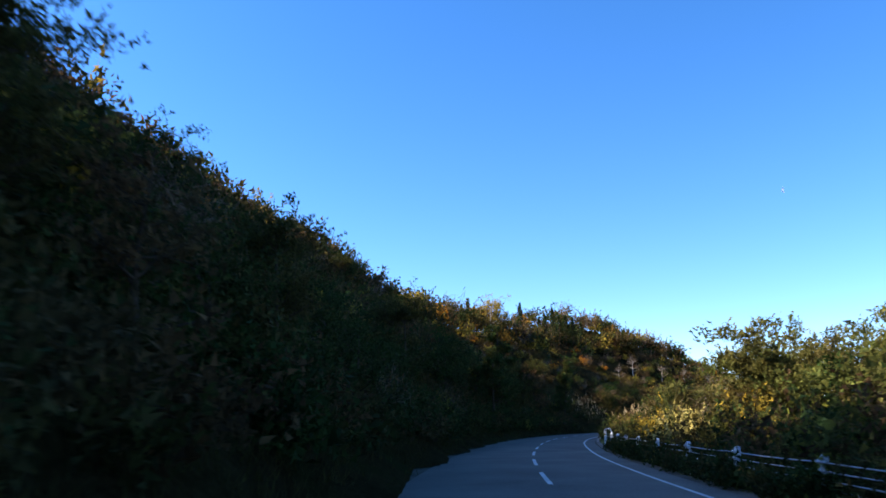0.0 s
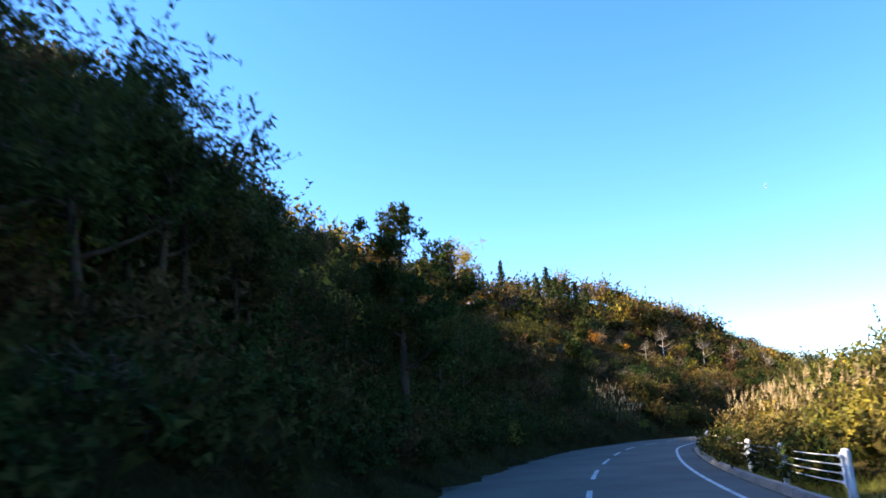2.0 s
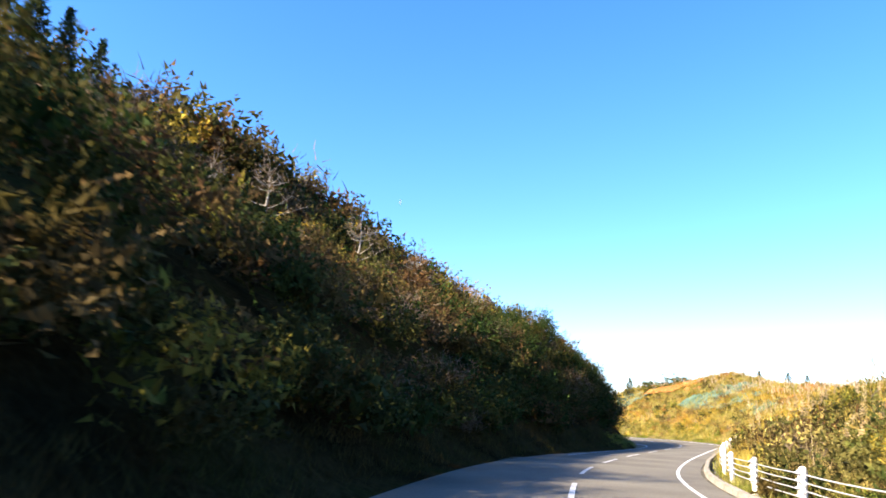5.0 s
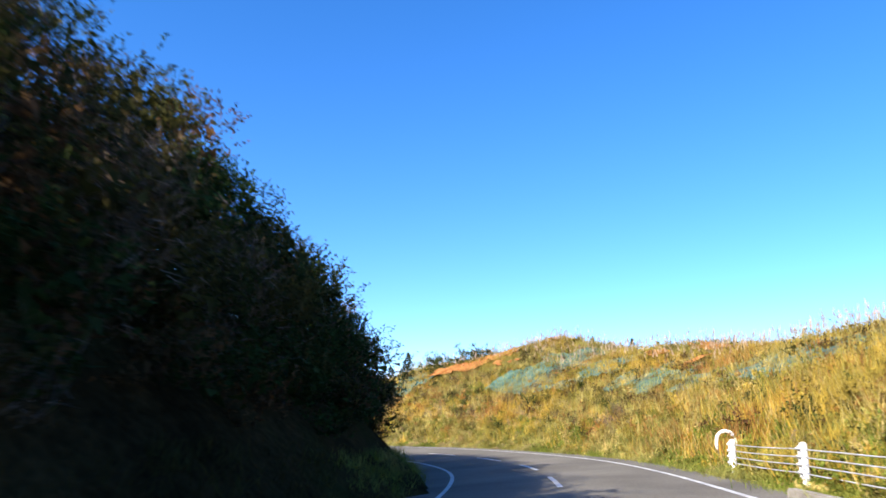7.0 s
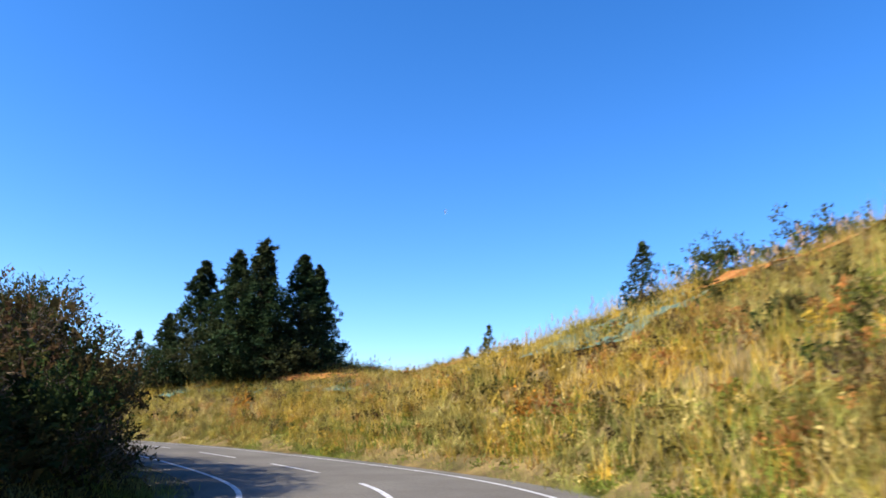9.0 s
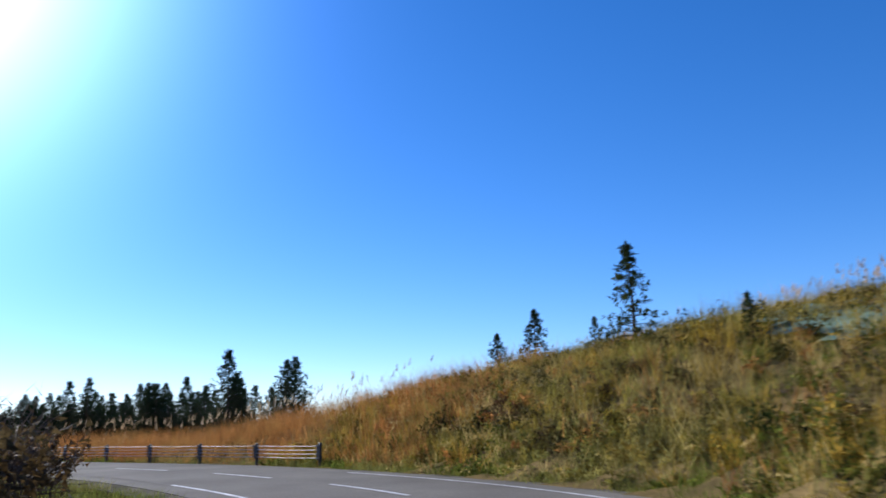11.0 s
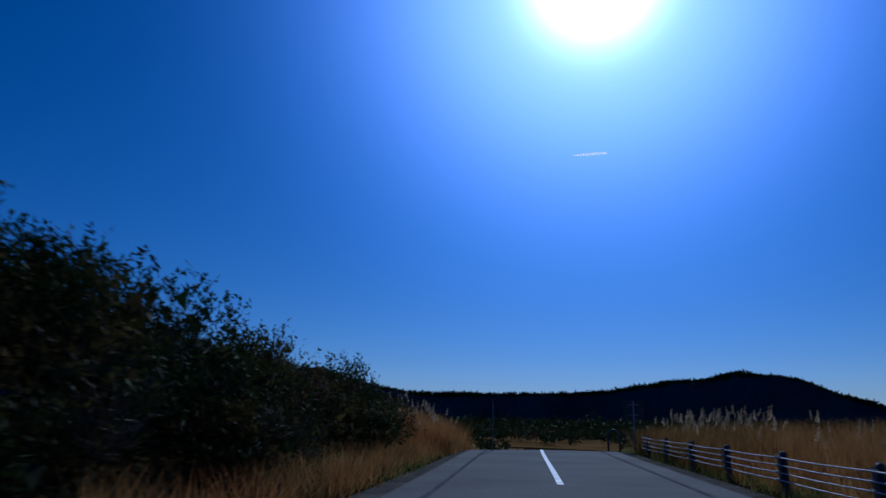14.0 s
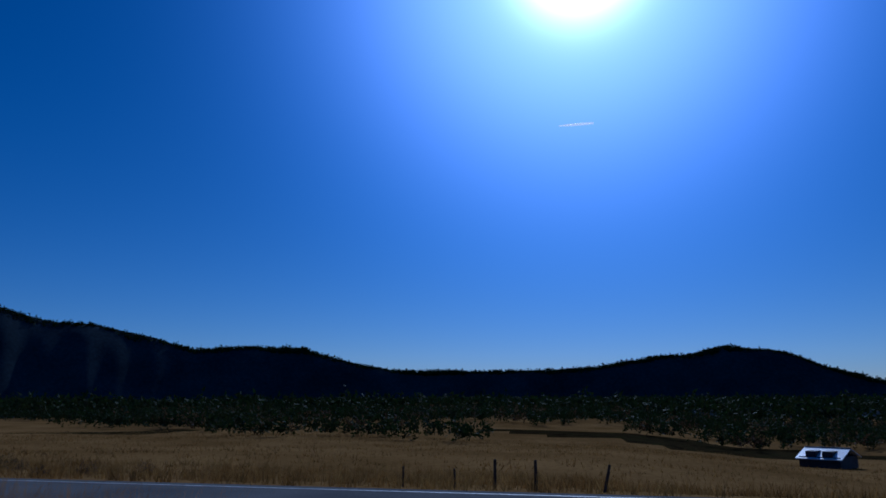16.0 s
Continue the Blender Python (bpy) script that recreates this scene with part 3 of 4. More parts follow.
def blades(name, places, per, height, width, mat, label, category, rng, lean=0.35, spread=0.18):
    """Tufts of grass: tapered blades."""
    n = len(places) * per
    root = np.repeat(places, per, 0) + np.column_stack([rng.normal(0, spread, (n, 2)), np.full(n, -0.05)])
    h = rng.uniform(*height, n)
    tilt = rng.normal(0, lean, (n, 2))
    tip = root + np.column_stack([tilt * h[:, None], h])
    ang = rng.uniform(0, 2 * np.pi, n)
    side = np.column_stack([np.cos(ang), np.sin(ang), np.zeros(n)]) * width * rng.uniform(0.6, 1.3, n)[:, None]
    v = np.stack([root + side, tip, root - side], 1)
    return stuff(name, v.reshape(-1, 3), np.arange(3 * n).reshape(n, 3), mat, label, category)


def plumes(name, places, height, rng, label, lean=(0.25, 0.1)):
    """Pampas grass in flower: a stalk and a feathery head to each."""
    n = len(places)
    h = rng.uniform(*height, n)
    tilt = rng.normal(0, 0.14, (n, 2)) + np.array(lean) * rng.uniform(0.2, 1, n)[:, None]
    top = places + np.column_stack([tilt * h[:, None], h])
    per = 36
    u = np.tile(np.linspace(0, 1, per), n)
    base = np.repeat(top, per, 0)
    bend = np.repeat(np.column_stack([tilt, np.full(n, 0.85)]), per, 0)
    p = base + unit(bend) * (u * 0.34)[:, None] + rng.normal(0, 0.016, (n * per, 3))
    v, f = leaf_quads(p, 0.09 * (1.15 - u) + 0.04, unit(rng.normal(size=p.shape)), rng, 0.2, 0.4)
    ang = rng.uniform(0, 2 * np.pi, n)
    side = np.column_stack([np.cos(ang), np.sin(ang), np.zeros(n)]) * 0.007
    sv = np.stack([places + side, top, places - side], 1).reshape(-1, 3)
    stuff(name, np.vstack([v, sv]), np.vstack([f, len(v) + np.arange(3 * n).reshape(n, 3)]), PINK if name == "reed_heads" else PLUME, label, "grass")


def tube(points, radii, sides=6):
    """A tapered round limb through the points."""
    p, n = np.asarray(points, float), len(points)
    way = unit(np.gradient(p, axis=0))
    ref = np.where(np.abs(way[:, 2:3]) > 0.9, np.array([[1.0, 0, 0]]), np.array([[0, 0, 1.0]]))
    a = unit(np.cross(way, ref))
    b = np.cross(way, a)
    t = np.linspace(0, 2 * np.pi, sides, endpoint=False)
    ring = a[:, None] * np.cos(t)[None, :, None] + b[:, None] * np.sin(t)[None, :, None]
    v = (p[:, None] + ring * np.asarray(radii)[:, None, None]).reshape(-1, 3)
    i = np.arange(n - 1)[:, None] * sides + np.arange(sides)[None]
    j = np.arange(n - 1)[:, None] * sides + (np.arange(sides)[None] + 1) % sides
    return v, np.stack([i, j, j + sides, i + sides], -1).reshape(-1, 4)


def joined(pieces):
    vs, fs, n = [], [], 0
    for v, f in pieces:
        vs.append(v)
        fs.append(f + n)
        n += len(v)
    return np.vstack(vs), np.vstack(fs)


def broadleaf(seed, height, spread, mat, label, size=0.19, leaves=2200, bark=BARK, bare=0.0, category="tree"):
    """A leafy tree: tapered trunk, limbs and twigs, and a crown of leaf clumps with gaps."""
    r = np.random.default_rng(seed)
    tree = new("tree")
    tree.empty_display_size = 0.3
    lean = r.normal(0, 0.06, 2)
    u = np.linspace(0, 1, 7)
    trunk = np.column_stack([lean[0] * height * u + 0.12 * np.sin(u * 5 + seed), lean[1] * height * u + 0.1 * np.cos(u * 4 + seed), height * 0.86 * u - 0.25])
    wood = [tube(trunk, 0.018 * height * (1.08 - u) + 0.01, 7)]
    tips = [trunk[-1]]
    for k in range(13):
        h = r.uniform(0.28, 0.95)
        start = np.array([np.interp(h, u, trunk[:, c]) for c in range(3)])
        ang = k * 2.4 + r.uniform(-0.4, 0.4)
        long = spread * r.uniform(0.6, 1.1) * (1.25 - h * 0.75)
        rise = r.uniform(0.25, 0.75)
        v = np.linspace(0, 1, 5)
        limb = start + np.column_stack([np.cos(ang) * long * v, np.sin(ang) * long * v, long * rise * v ** 1.3]) + np.cumsum(r.normal(0, 0.03, (5, 3)), 0) * long * 0.4
        wood.append(tube(limb, 0.008 * height * (1.1 - v) * (1.2 - h) + 0.006, 5))
        tips += [limb[2], limb[3], limb[4], limb[4] + r.normal(0, 0.2, 3) * spread * 0.5]
        for _ in range(3):
            a = limb[r.integers(2, 5)]
            twig = np.array([a, a + r.normal(0, 0.22, 3) * spread + np.array([0, 0, 0.12 * spread])])
            wood.append(tube(twig, [0.008 + 0.001 * height, 0.004], 4))
            tips.append(twig[1])
    part("trunk", mesh_from("trunk", *joined(wood), bark, True), tree)
    tips = np.array(tips)
    tips = tips[r.uniform(size=len(tips)) >= bare]
    rad = spread * r.uniform(0.16, 0.34, len(tips))
    part("crown", mesh_from("crown", *sprays(tips, rad, max(12, leaves // len(tips)), size, r, 0.75), mat), tree)
    return tagged(tree, label, category)


def cedar(seed, height, width, label, gaps=0.0, mat=NEEDLE, dense=1.0, thick=13):
    """A cedar: straight trunk and tiers of hanging tufts that narrow to a spire, uneven all round."""
    r = np.random.default_rng(seed)
    tree = new("cedar_tree")
    u = np.linspace(0, 1, 6)
    wood = [tube(np.column_stack([0 * u, 0.05 * np.sin(3 * u), height * u * 0.98 - 0.3]), 0.018 * height * (1.03 - u) + 0.01, 7)]
    tips, rad = [], []
    count = int(40 + height * 11 * dense)
    for k in range(count):
        h = ((k + 0.5) / count) ** 1.25
        if r.uniform() < gaps * (1 - h):
            continue
        ang = k * 2.399 + r.uniform(-0.5, 0.5)
        lobe = 1 + 0.18 * math.sin(3 * ang + seed) + 0.12 * math.sin(17 * h + seed)
        shape = ((1 - h) ** 0.92 + 0.015) * lobe * (0.65 + 2.3 * h if h < 0.15 else 1)
        long = width * shape * r.uniform(0.75, 1.1)
        base = np.array([0, 0, height * (0.07 + 0.93 * h)])
        end = base + np.array([math.cos(ang) * long, math.sin(ang) * long, -0.12 * long])
        wood.append(tube([base, 0.5 * (base + end) + np.array([0, 0, 0.08 * long]), end], [0.004 * height * (1 - h) + 0.01, 0.012, 0.006], 3))
        for w in (0.5, 0.8, 1.0):
            tips.append(base + (end - base) * w + r.normal(0, 0.04, 3) * width)
            rad.append(width * (0.025 + 0.17 * (1 - h)) * r.uniform(0.6, 1.3))
    tips.append(np.array([0, 0, height]))
    rad.append(width * 0.05)
    part("trunk", mesh_from("trunk", *joined(wood), BARK, True), tree)
    part("crown", mesh_from("crown", *sprays(tips, rad, thick, 0.075 * height ** 0.5, r, 1.1, 0.42, 0.45, 0.12, 4, 0.2), mat), tree)
    return tagged(tree, label, "tree")


def put(thing, x, y, turn=0.0, size=1.0, sink=0.1, tall=1.0):
    """The pose for a thing that stands on the ground at x, y."""
    z = float(land(np.array([x]), np.array([y]))[0]) - sink
    return pose(x, y, z, 0, 0, turn) @ Matrix.Diagonal((size, size, size * tall, 1))


def plant(kinds, spots, group, rng):
    """Stands a tree of one of the kinds at each spot (x, y, size); the first of each kind is used itself."""
    fresh = set(range(len(kinds)))
    for n, (x, y, size) in enumerate(spots):
        k = int(rng.integers(len(kinds)))
        m = put(kinds[k], x, y, rng.uniform(0, 360), size, tall=rng.uniform(0.9, 1.12))
        if k in fresh:
            fresh.discard(k)
            kinds[k].matrix_basis = m
            tagged(kinds[k], group=group)
        else:
            tagged(copy_thing(kinds[k], m), group=group)
    for k in fresh:
        x, y, size = spots[0]
        kinds[k].matrix_basis = put(kinds[k], x + 2.5, y + 2.0, 40.0 * k, size)
        tagged(kinds[k], group=group)


def beside(spots):
    return [(*on_road(s, d), size) for s, d, size in spots]


# the shaded hillside on the left of the first stretch
near, s_, d_ = scatter(40, 218, -4.3, -9.5, 1250, rng)
near[(s_ > 174) & (s_ < 210), 2] += 0.5
near[(s_ > 174) & (s_ < 210) & (d_ < -5.8), 2] += 0.9
sunny = (s_ > 158) & (s_ < 174)
thicket("sunlit_hillside_foot", near[sunny & (rng.uniform(size=len(near)) < 0.45)], (0.3, 0.6), 170, 0.13, {"russet": 4, "olive": 4, "green": 1.5, "lime": 1, "twig": 1}, rng, 0.6, stick=1.5)
near = near[~sunny]
thicket("roadside_bank", near, (0.55, 1.3), 250, 0.14, {"green": 5, "olive": 3, "russet": 2, "lime": 0.4, "twig": 0.3}, rng, 0.6, stick=1.5)
red, _, _ = scatter(72, 76, 7.0, 8.5, 5, rng)
red[:, 2] += 2.3
thicket("fence_side", red, (0.4, 0.7), 130, 0.12, {"red": 1}, rng, 0.6)
mid, s_, d_ = scatter(40, 232, -9, -26, 1150, rng)
sunny = (s_ > 158) & (s_ < 205)
open_ = sunny & ((s_ < 161) | (s_ > 176) | (d_ < -13.5))
thicket("sunlit_hillside", mid[open_], (0.6, 1.25), 190, 0.2, {"russet": 4.5, "olive": 4, "yellow": 1.2, "green": 1.5, "lime": 1, "amber": 0.5, "twig": 1.6}, rng, 0.6)
mid = mid[~sunny]
thicket("hillside", mid, (0.9, 1.9), 200, 0.26, {"green": 4, "olive": 3.5, "russet": 3.5, "yellow": 0.7, "lime": 0.8, "amber": 0.3, "twig": 1.4}, rng, 0.6)
high, s_, _ = scatter(40, 225, -23, -75, 1500, rng, 1.2)
bare_top = (high[:, 0] > 15) & (high[:, 0] < 38) & (high[:, 1] > 134) & (high[:, 1] < 154)
high[:, 2] += 1.2 * rng.uniform(0, 1, len(high)) * ((s_ > 138) & (s_ < 210) & ~bare_top) + 0.5 * ((s_ > 165) & (s_ < 184)) - 0.5 * ((s_ > 188) & (s_ < 200))
high[bare_top, 2] -= 1.3
thicket("upper_hillside", high, (1.5, 3.0), 130, 0.45, {"green": 3.5, "olive": 4, "russet": 3.5, "yellow": 0.8, "amber": 0.5, "twig": 1.0}, rng, 0.8)

# the tall dark thicket that hides the inside of the bend
wall, s_, d_ = scatter(205, 292, -5.2, -9.6, 1350, rng)
room = np.interp(s_, [205, 216, 232, 242, 252, 260, 265, 271, 277, 284, 292], [3.0, 4.6, 4.1, 4.1, 3.6, 2.5, 2.5, 3.8, 4.2, 3.2, 2.6])
wall[:, 2] += np.maximum(rng.uniform(0.02, 1, len(wall)) ** 0.9 * room * np.interp(-d_, [5.2, 7, 9.5], [0.72, 1.0, 0.9]) - 0.9, 0)
thicket("inner_bend", wall, (0.6, 1.15), 380, 0.09, {"green": 6, "olive": 3, "russet": 1.5, "twig": 1.2}, rng, 0.5)

# bushes past the fence on the right of the first stretch
right, s_, d_ = scatter(45, 212, 4.9, 15, 950, rng)
thicket("fence_side", right[s_ > 178], (0.45, 1.0), 190, 0.13, {"olive": 3.5, "leafy": 3, "lime": 1.5, "green": 1.5, "yellow": 1.0, "russet": 1.8, "pale": 1, "twig": 0.8}, rng, 0.7)
thicket("fence_side", right[s_ <= 178], (0.55, 1.35), 230, 0.15, {"olive": 3.5, "leafy": 3.5, "lime": 1, "green": 2, "yellow": 0.5, "russet": 1.6, "pale": 0.8, "twig": 0.8}, rng, 0.7)
for s0, s1, n in ((62, 100, 20), (119, 137, 60), (137, 150, 22), (170, 190, 10)):
    over, _, _ = scatter(s0, s1, 4.1, 4.9, n, rng)
    thicket("fence_side", over, (0.4, 0.95) if s0 < 120 else (0.3, 0.7), 230, 0.11, {"green": 3, "olive": 3, "lime": 2}, rng, 0.6)
low, _, _ = scatter(72, 101, 3.75, 4.35, 130, rng)
thicket("fence_foot", low, (0.25, 0.6), 200, 0.10, {"green": 4, "olive": 2}, rng, 0.55)
upper, s_, _ = scatter(45, 186, 7.5, 17, 290, rng)
upper[:, 2] += np.interp(s_, [45, 78, 90, 100, 150, 162, 186], [1.3, 1.3, 0.95, 1.2, 1.2, 1.3, 1.2])
thicket("fence_side", upper, (0.8, 1.4), 230, 0.16, {"olive": 4, "leafy": 3.5, "green": 2.4, "yellow": 0.4, "russet": 1.2, "twig": 1.2}, rng, 0.8)

# the sunny bank on the right of the bend
bank, s_, d_ = scatter(196, 326, 4.4, 22, 15000, rng)
netted = (wave(bank[:, 0], bank[:, 1], 4.2, 9) > 0.12) & (d_ > 7.0) & (s_ > 232)
bank = bank[~netted | (rng.uniform(size=len(bank)) < 0.85)]
gold = wave(bank[:, 0], bank[:, 1], 5.0, 4) + 0.5 * rng.normal(size=len(bank))
tone_ = wave(bank[:, 0], bank[:, 1], 2.6, 8) + 0.45 * rng.normal(size=len(bank))
blades("bank_grass", bank[tone_ > 0.75], 18, (0.45, 1.05), 0.014, RUST, "rusty brown weeds on the sunny bank", "grass", rng)
tall_, _, _ = scatter(215, 320, 5.6, 15, 900, rng)
tall_ = tall_[wave(tall_[:, 0], tall_[:, 1], 3.4, 2) > 0.1]
blades("bank_stems", tall_, 20, (0.8, 1.5), 0.007, GOLD, "tall upright golden stems on the sunny bank", "grass", rng, 0.12, 0.3)
bank, gold = bank[tone_ <= 0.75], gold[tone_ <= 0.75]
blades("bank_grass", bank[gold > 0.15], 18, (0.45, 1.1), 0.014, GOLD, "tall golden weeds on the sunny bank", "grass", rng)
blades("bank_grass", bank[(gold <= 0.15) & (gold > -0.4)], 18, (0.3, 0.95), 0.014, STRAW, "dry straw-coloured grass on the sunny bank", "grass", rng)
blades("bank_grass", bank[gold <= -0.4], 20, (0.25, 0.75), 0.013, VERGE, "green grass among the dry stems on the bank", "grass", rng)
weeds, _, _ = scatter(200, 326, 5.0, 20, 5200, rng)
thicket("sunny_bank", weeds, (0.16, 0.5), 60, 0.11, {"gold": 4, "pale": 2, "olive": 5, "rust": 3, "lime": 4, "russet": 1.5, "yellow": 0.6, "twig": 1.5}, rng, 0.5, stick=1.6)
foot_weeds, _, _ = scatter(205, 326, 4.1, 6.2, 3300, rng)
thicket("bank_foot", foot_weeds, (0.14, 0.38), 48, 0.09, {"fresh": 5, "lime": 3, "pale": 2, "yellow": 0.8}, rng, 0.4)
brush, _, _ = scatter(222, 322, 5.3, 24, 700, rng)
thicket("sunny_bank", brush, (0.25, 0.8), 150, 0.10, {"olive": 5, "lime": 1.5, "yellow": 1.2, "russet": 3, "green": 2.5, "amber": 0.5, "twig": 2}, rng, 0.4, stick=1.6)

crest, _, _ = scatter(222, 318, 12, 18.5, 1900, rng)
keep = land(crest[:, 0], crest[:, 1]) > np.quantile(crest[:, 2], 0.3)
plumes("reed_heads", crest[keep], (0.6, 1.25), rng, "pale pinkish reed heads along the crest of the bank")

# the bushy bank on the left of the last straight
bushy, _, _ = scatter(288, 326, -6.0, -14, 120, rng)
thicket("far_bend", bushy, (0.5, 1.1), 220, 0.13, {"russet": 3, "twig": 3, "olive": 2, "green": 1}, rng, 0.7)
bushy, _, _ = scatter(326, 390, -5.2, -16, 760, rng)
thicket("shaded_bank", bushy, (0.6, 1.35), 420, 0.11, {"green": 5, "olive": 3, "russet": 2, "twig": 2}, rng, 0.65)
tops, _, _ = scatter(329, 343, -6.4, -12, 80, rng)
tops[:, 2] += 0.9 * rng.uniform(0.2, 1, len(tops))
thicket("shaded_bank", tops, (0.6, 1.2), 420, 0.10, {"green": 4, "olive": 3, "russet": 3, "twig": 2}, rng, 0.8, stick=1.6)
tops, s_, _ = scatter(343, 387, -6.2, -13, 260, rng)
tops[:, 2] += np.interp(s_, [366, 376], [1.9, 0.8]) * rng.uniform(0.2, 1, len(tops))
thicket("shaded_bank", tops, (0.7, 1.3), 420, 0.10, {"green": 5, "olive": 2, "twig": 2}, rng, 0.8)

# verges
for s0, s1, d0, d1, n in ((225, 250, -3.9, -4.9, 300), (250, 330, -3.9, -6.2, 1200), (372, 395, -3.9, -5.6, 350), (55, 215, 4.0, 5.6, 2400), (215, 325, 3.8, 6.0, 6500), (325, 400, 4.0, 5.6, 900)):
    v, _, _ = scatter(s0, s1, d0, d1, n, rng)
    blades("verge_grass", v, 15, (0.12, 0.42), 0.008, VERGE, "short green and yellow grass on the road's verge", "grass", rng, 0.5)

# on these stretches the verge's shade is put into a darker grass colour
for s0, s1, n in ((50, 225, 3000), (330, 372, 600)):
    v, _, _ = scatter(s0, s1, -3.8, -5.2, n, rng)
    blades("verge_grass", v, 14, (0.12, 0.42), 0.008, OLIVE, "verge grass given a darker olive colour for its shade", "grass", rng, 0.5)

# pampas grass
for s0, s1, d0, d1, n, h in ((124, 150, 5.4, 9.5, 330, (1.2, 2.4)), (165, 172, -5.2, -8.2, 80, (1.1, 1.7)), (168, 205, 5.2, 9.0, 150, (1.2, 2.2)), (324, 352, 7.5, 12.5, 110, (1.1, 1.7)), (352, 392, 5.0, 11.0, 90, (0.7, 1.25)), (384, 394, 4.8, 8.0, 80, (1.0, 1.6)),
                           (388, 398.5, -4.6, -7.5, 55, (1.0, 1.7))):
    v, _, _ = scatter(s0, s1, d0, d1, n, rng)
    blades("pampas_grass", v, 20, (0.5, 1.3 if s0 != 165 else 0.9), 0.008, BROWN if s0 > 300 else OLIVE if s0 == 165 else STRAW, "clumps of dry pampas grass", "grass", rng, 0.4)
    plumes("pampas_plumes", v, h, rng, "pale feathery heads of pampas grass")
low, _, _ = scatter(318, 396, 4.4, 13, 2200, rng)
blades("fence_side_grass", low, 18, (0.5, 1.45), 0.010, RUST, "rusty brown dry grass behind the cable fence", "grass", rng)
low, _, _ = scatter(384, 402, -4.3, -12, 800, rng)
blades("corner_grass", low, 16, (0.4, 1.0), 0.009, BROWN, "brown dry grass at the crossing's corner", "grass", rng)

low, _, _ = scatter(387, 405, -4.3, -10, 1100, rng)
blades("corner_grass", low, 18, (0.6, 1.4), 0.008, RUST, "rusty golden dry grass at the crossing's corner", "grass", rng, 0.3)
low, _, _ = scatter(389.5, 398, -3.9, -7.0, 520, rng)
blades("corner_grass", low, 18, (0.7, 1.6), 0.013, RUST, "dense rusty golden grass at the crossing's corner", "grass", rng, 0.28)
low, _, _ = scatter(382, 395, 4.5, 7, 620, rng)
blades("corner_grass", low, 18, (0.7, 1.45), 0.011, BROWN, "brown tall grass at the fence's end", "grass", rng, 0.3)

low, _, _ = scatter(366, 390, -4.1, -5.2, 220, rng)
blades("bank_edge_grass", low, 18, (0.3, 0.95), 0.011, RUST, "rusty golden grass at the foot of the shaded bank", "grass", rng, 0.4)

# ---- trees ----
dark = [broadleaf(11, 6.0, 2.4, GREEN, "dark green broadleaf tree on the shaded bank", size=0.14, leaves=5200), broadleaf(12, 6.5, 2.1, OLIVE, "olive-leaved tree leaning over the bank", size=0.14, leaves=5000),
        broadleaf(13, 5.5, 2.6, GREEN, "spreading dark-leaved tree on the shaded bank", size=0.14, leaves=5000), broadleaf(14, 6.2, 2.0, RUSSET, "thin tree with russet leaves and bare tips", leaves=1100, bare=0.25)]
spots = [(104 + 2.2 * k, -rng.uniform(6.2, 9.0), rng.uniform(0.68, 0.82)) for k in range(11)]
for k in range(44):
    s = 58 + k * 2.3
    spots.append((s, -rng.uniform(5.6, 12.0), rng.uniform(0.75, 1.25) * (0.8 if s < 86 else 0.72 if s < 98 else 0.95 if s < 118 else 0.68)))
spots += [(101, -7.0, 1.15), (112, -7.0, 1.15), (114.5, -8.2, 1.0), (152.5, -7.4, 1.3), (155, -8.4, 1.25), (157, -9.2, 1.05)]
plant(dark, beside(spots), "trees on the shaded bank", rng)
slender = broadleaf(15, 8.2, 1.5, GREEN, "slender tall tree wrapped in dark creepers", size=0.14, leaves=5600)
slender.matrix_basis = put(slender, 10.8, 84.3, 0, 1.3)
r_ = np.random.default_rng(15)
stem = slender.children[0].data
creep = np.array([v.co for v in stem.vertices if abs(v.co.x) + abs(v.co.y) < 1.1 and v.co.z > 1.6])
creep = creep[r_.choice(len(creep), 46)]
part("creeper", mesh_from("creeper", *sprays(creep, r_.uniform(0.3, 0.7, len(creep)), 90, 0.13, r_, 1.1, droop=0.3), OLIVE), slender, "leafy creepers round the trunk")
tagged(copy_thing(slender, put(slender, 7.4, 63.2, 70, 0.74)), "slender tree with a bent creeper-covered top")
tagged(copy_thing(slender, put(slender, 19.6, 96.6, 160, 0.66, tall=1.35)), "slender tall tree wrapped in paler creepers")
for x, y, top in ((3.0, 55.7, 9.9), (1.2, 56.6, 10.4), (18.8, 95.4, 6.6)):
    size = (top - float(land(np.array([x]), np.array([y]))[0])) / 6.0
    tagged(copy_thing(dark[0], put(dark[0], x, y, 90 * x, size)), group="trees on the shaded bank")
clump = [(129 + 2.0 * k, -rng.uniform(6.0, 8.5), rng.uniform(0.85, 1.0)) for k in range(8)] + [(149 + 1.7 * k, -rng.uniform(7.5, 11.0), rng.uniform(0.85, 1.05)) for k in range(5)]
clump += [(116 + 2.9 * k, -rng.uniform(13, 32), rng.uniform(0.75, 1.05)) for k in range(13)]
for k, (x, y, size) in enumerate(beside(clump)):
    tagged(copy_thing(dark[k % 3], put(dark[k % 3], x, y, 77 * k, size)), group="trees on the shaded bank")
fence_tree = broadleaf(17, 3.8, 2.8, LEAFY, "leafy olive-green tree behind the guard fence", size=0.15, leaves=9000)
fence_tree.matrix_basis = put(fence_tree, *on_road(87.5, 8.6), 30, 1.0)
tagged(fence_tree, group="trees behind the fence")
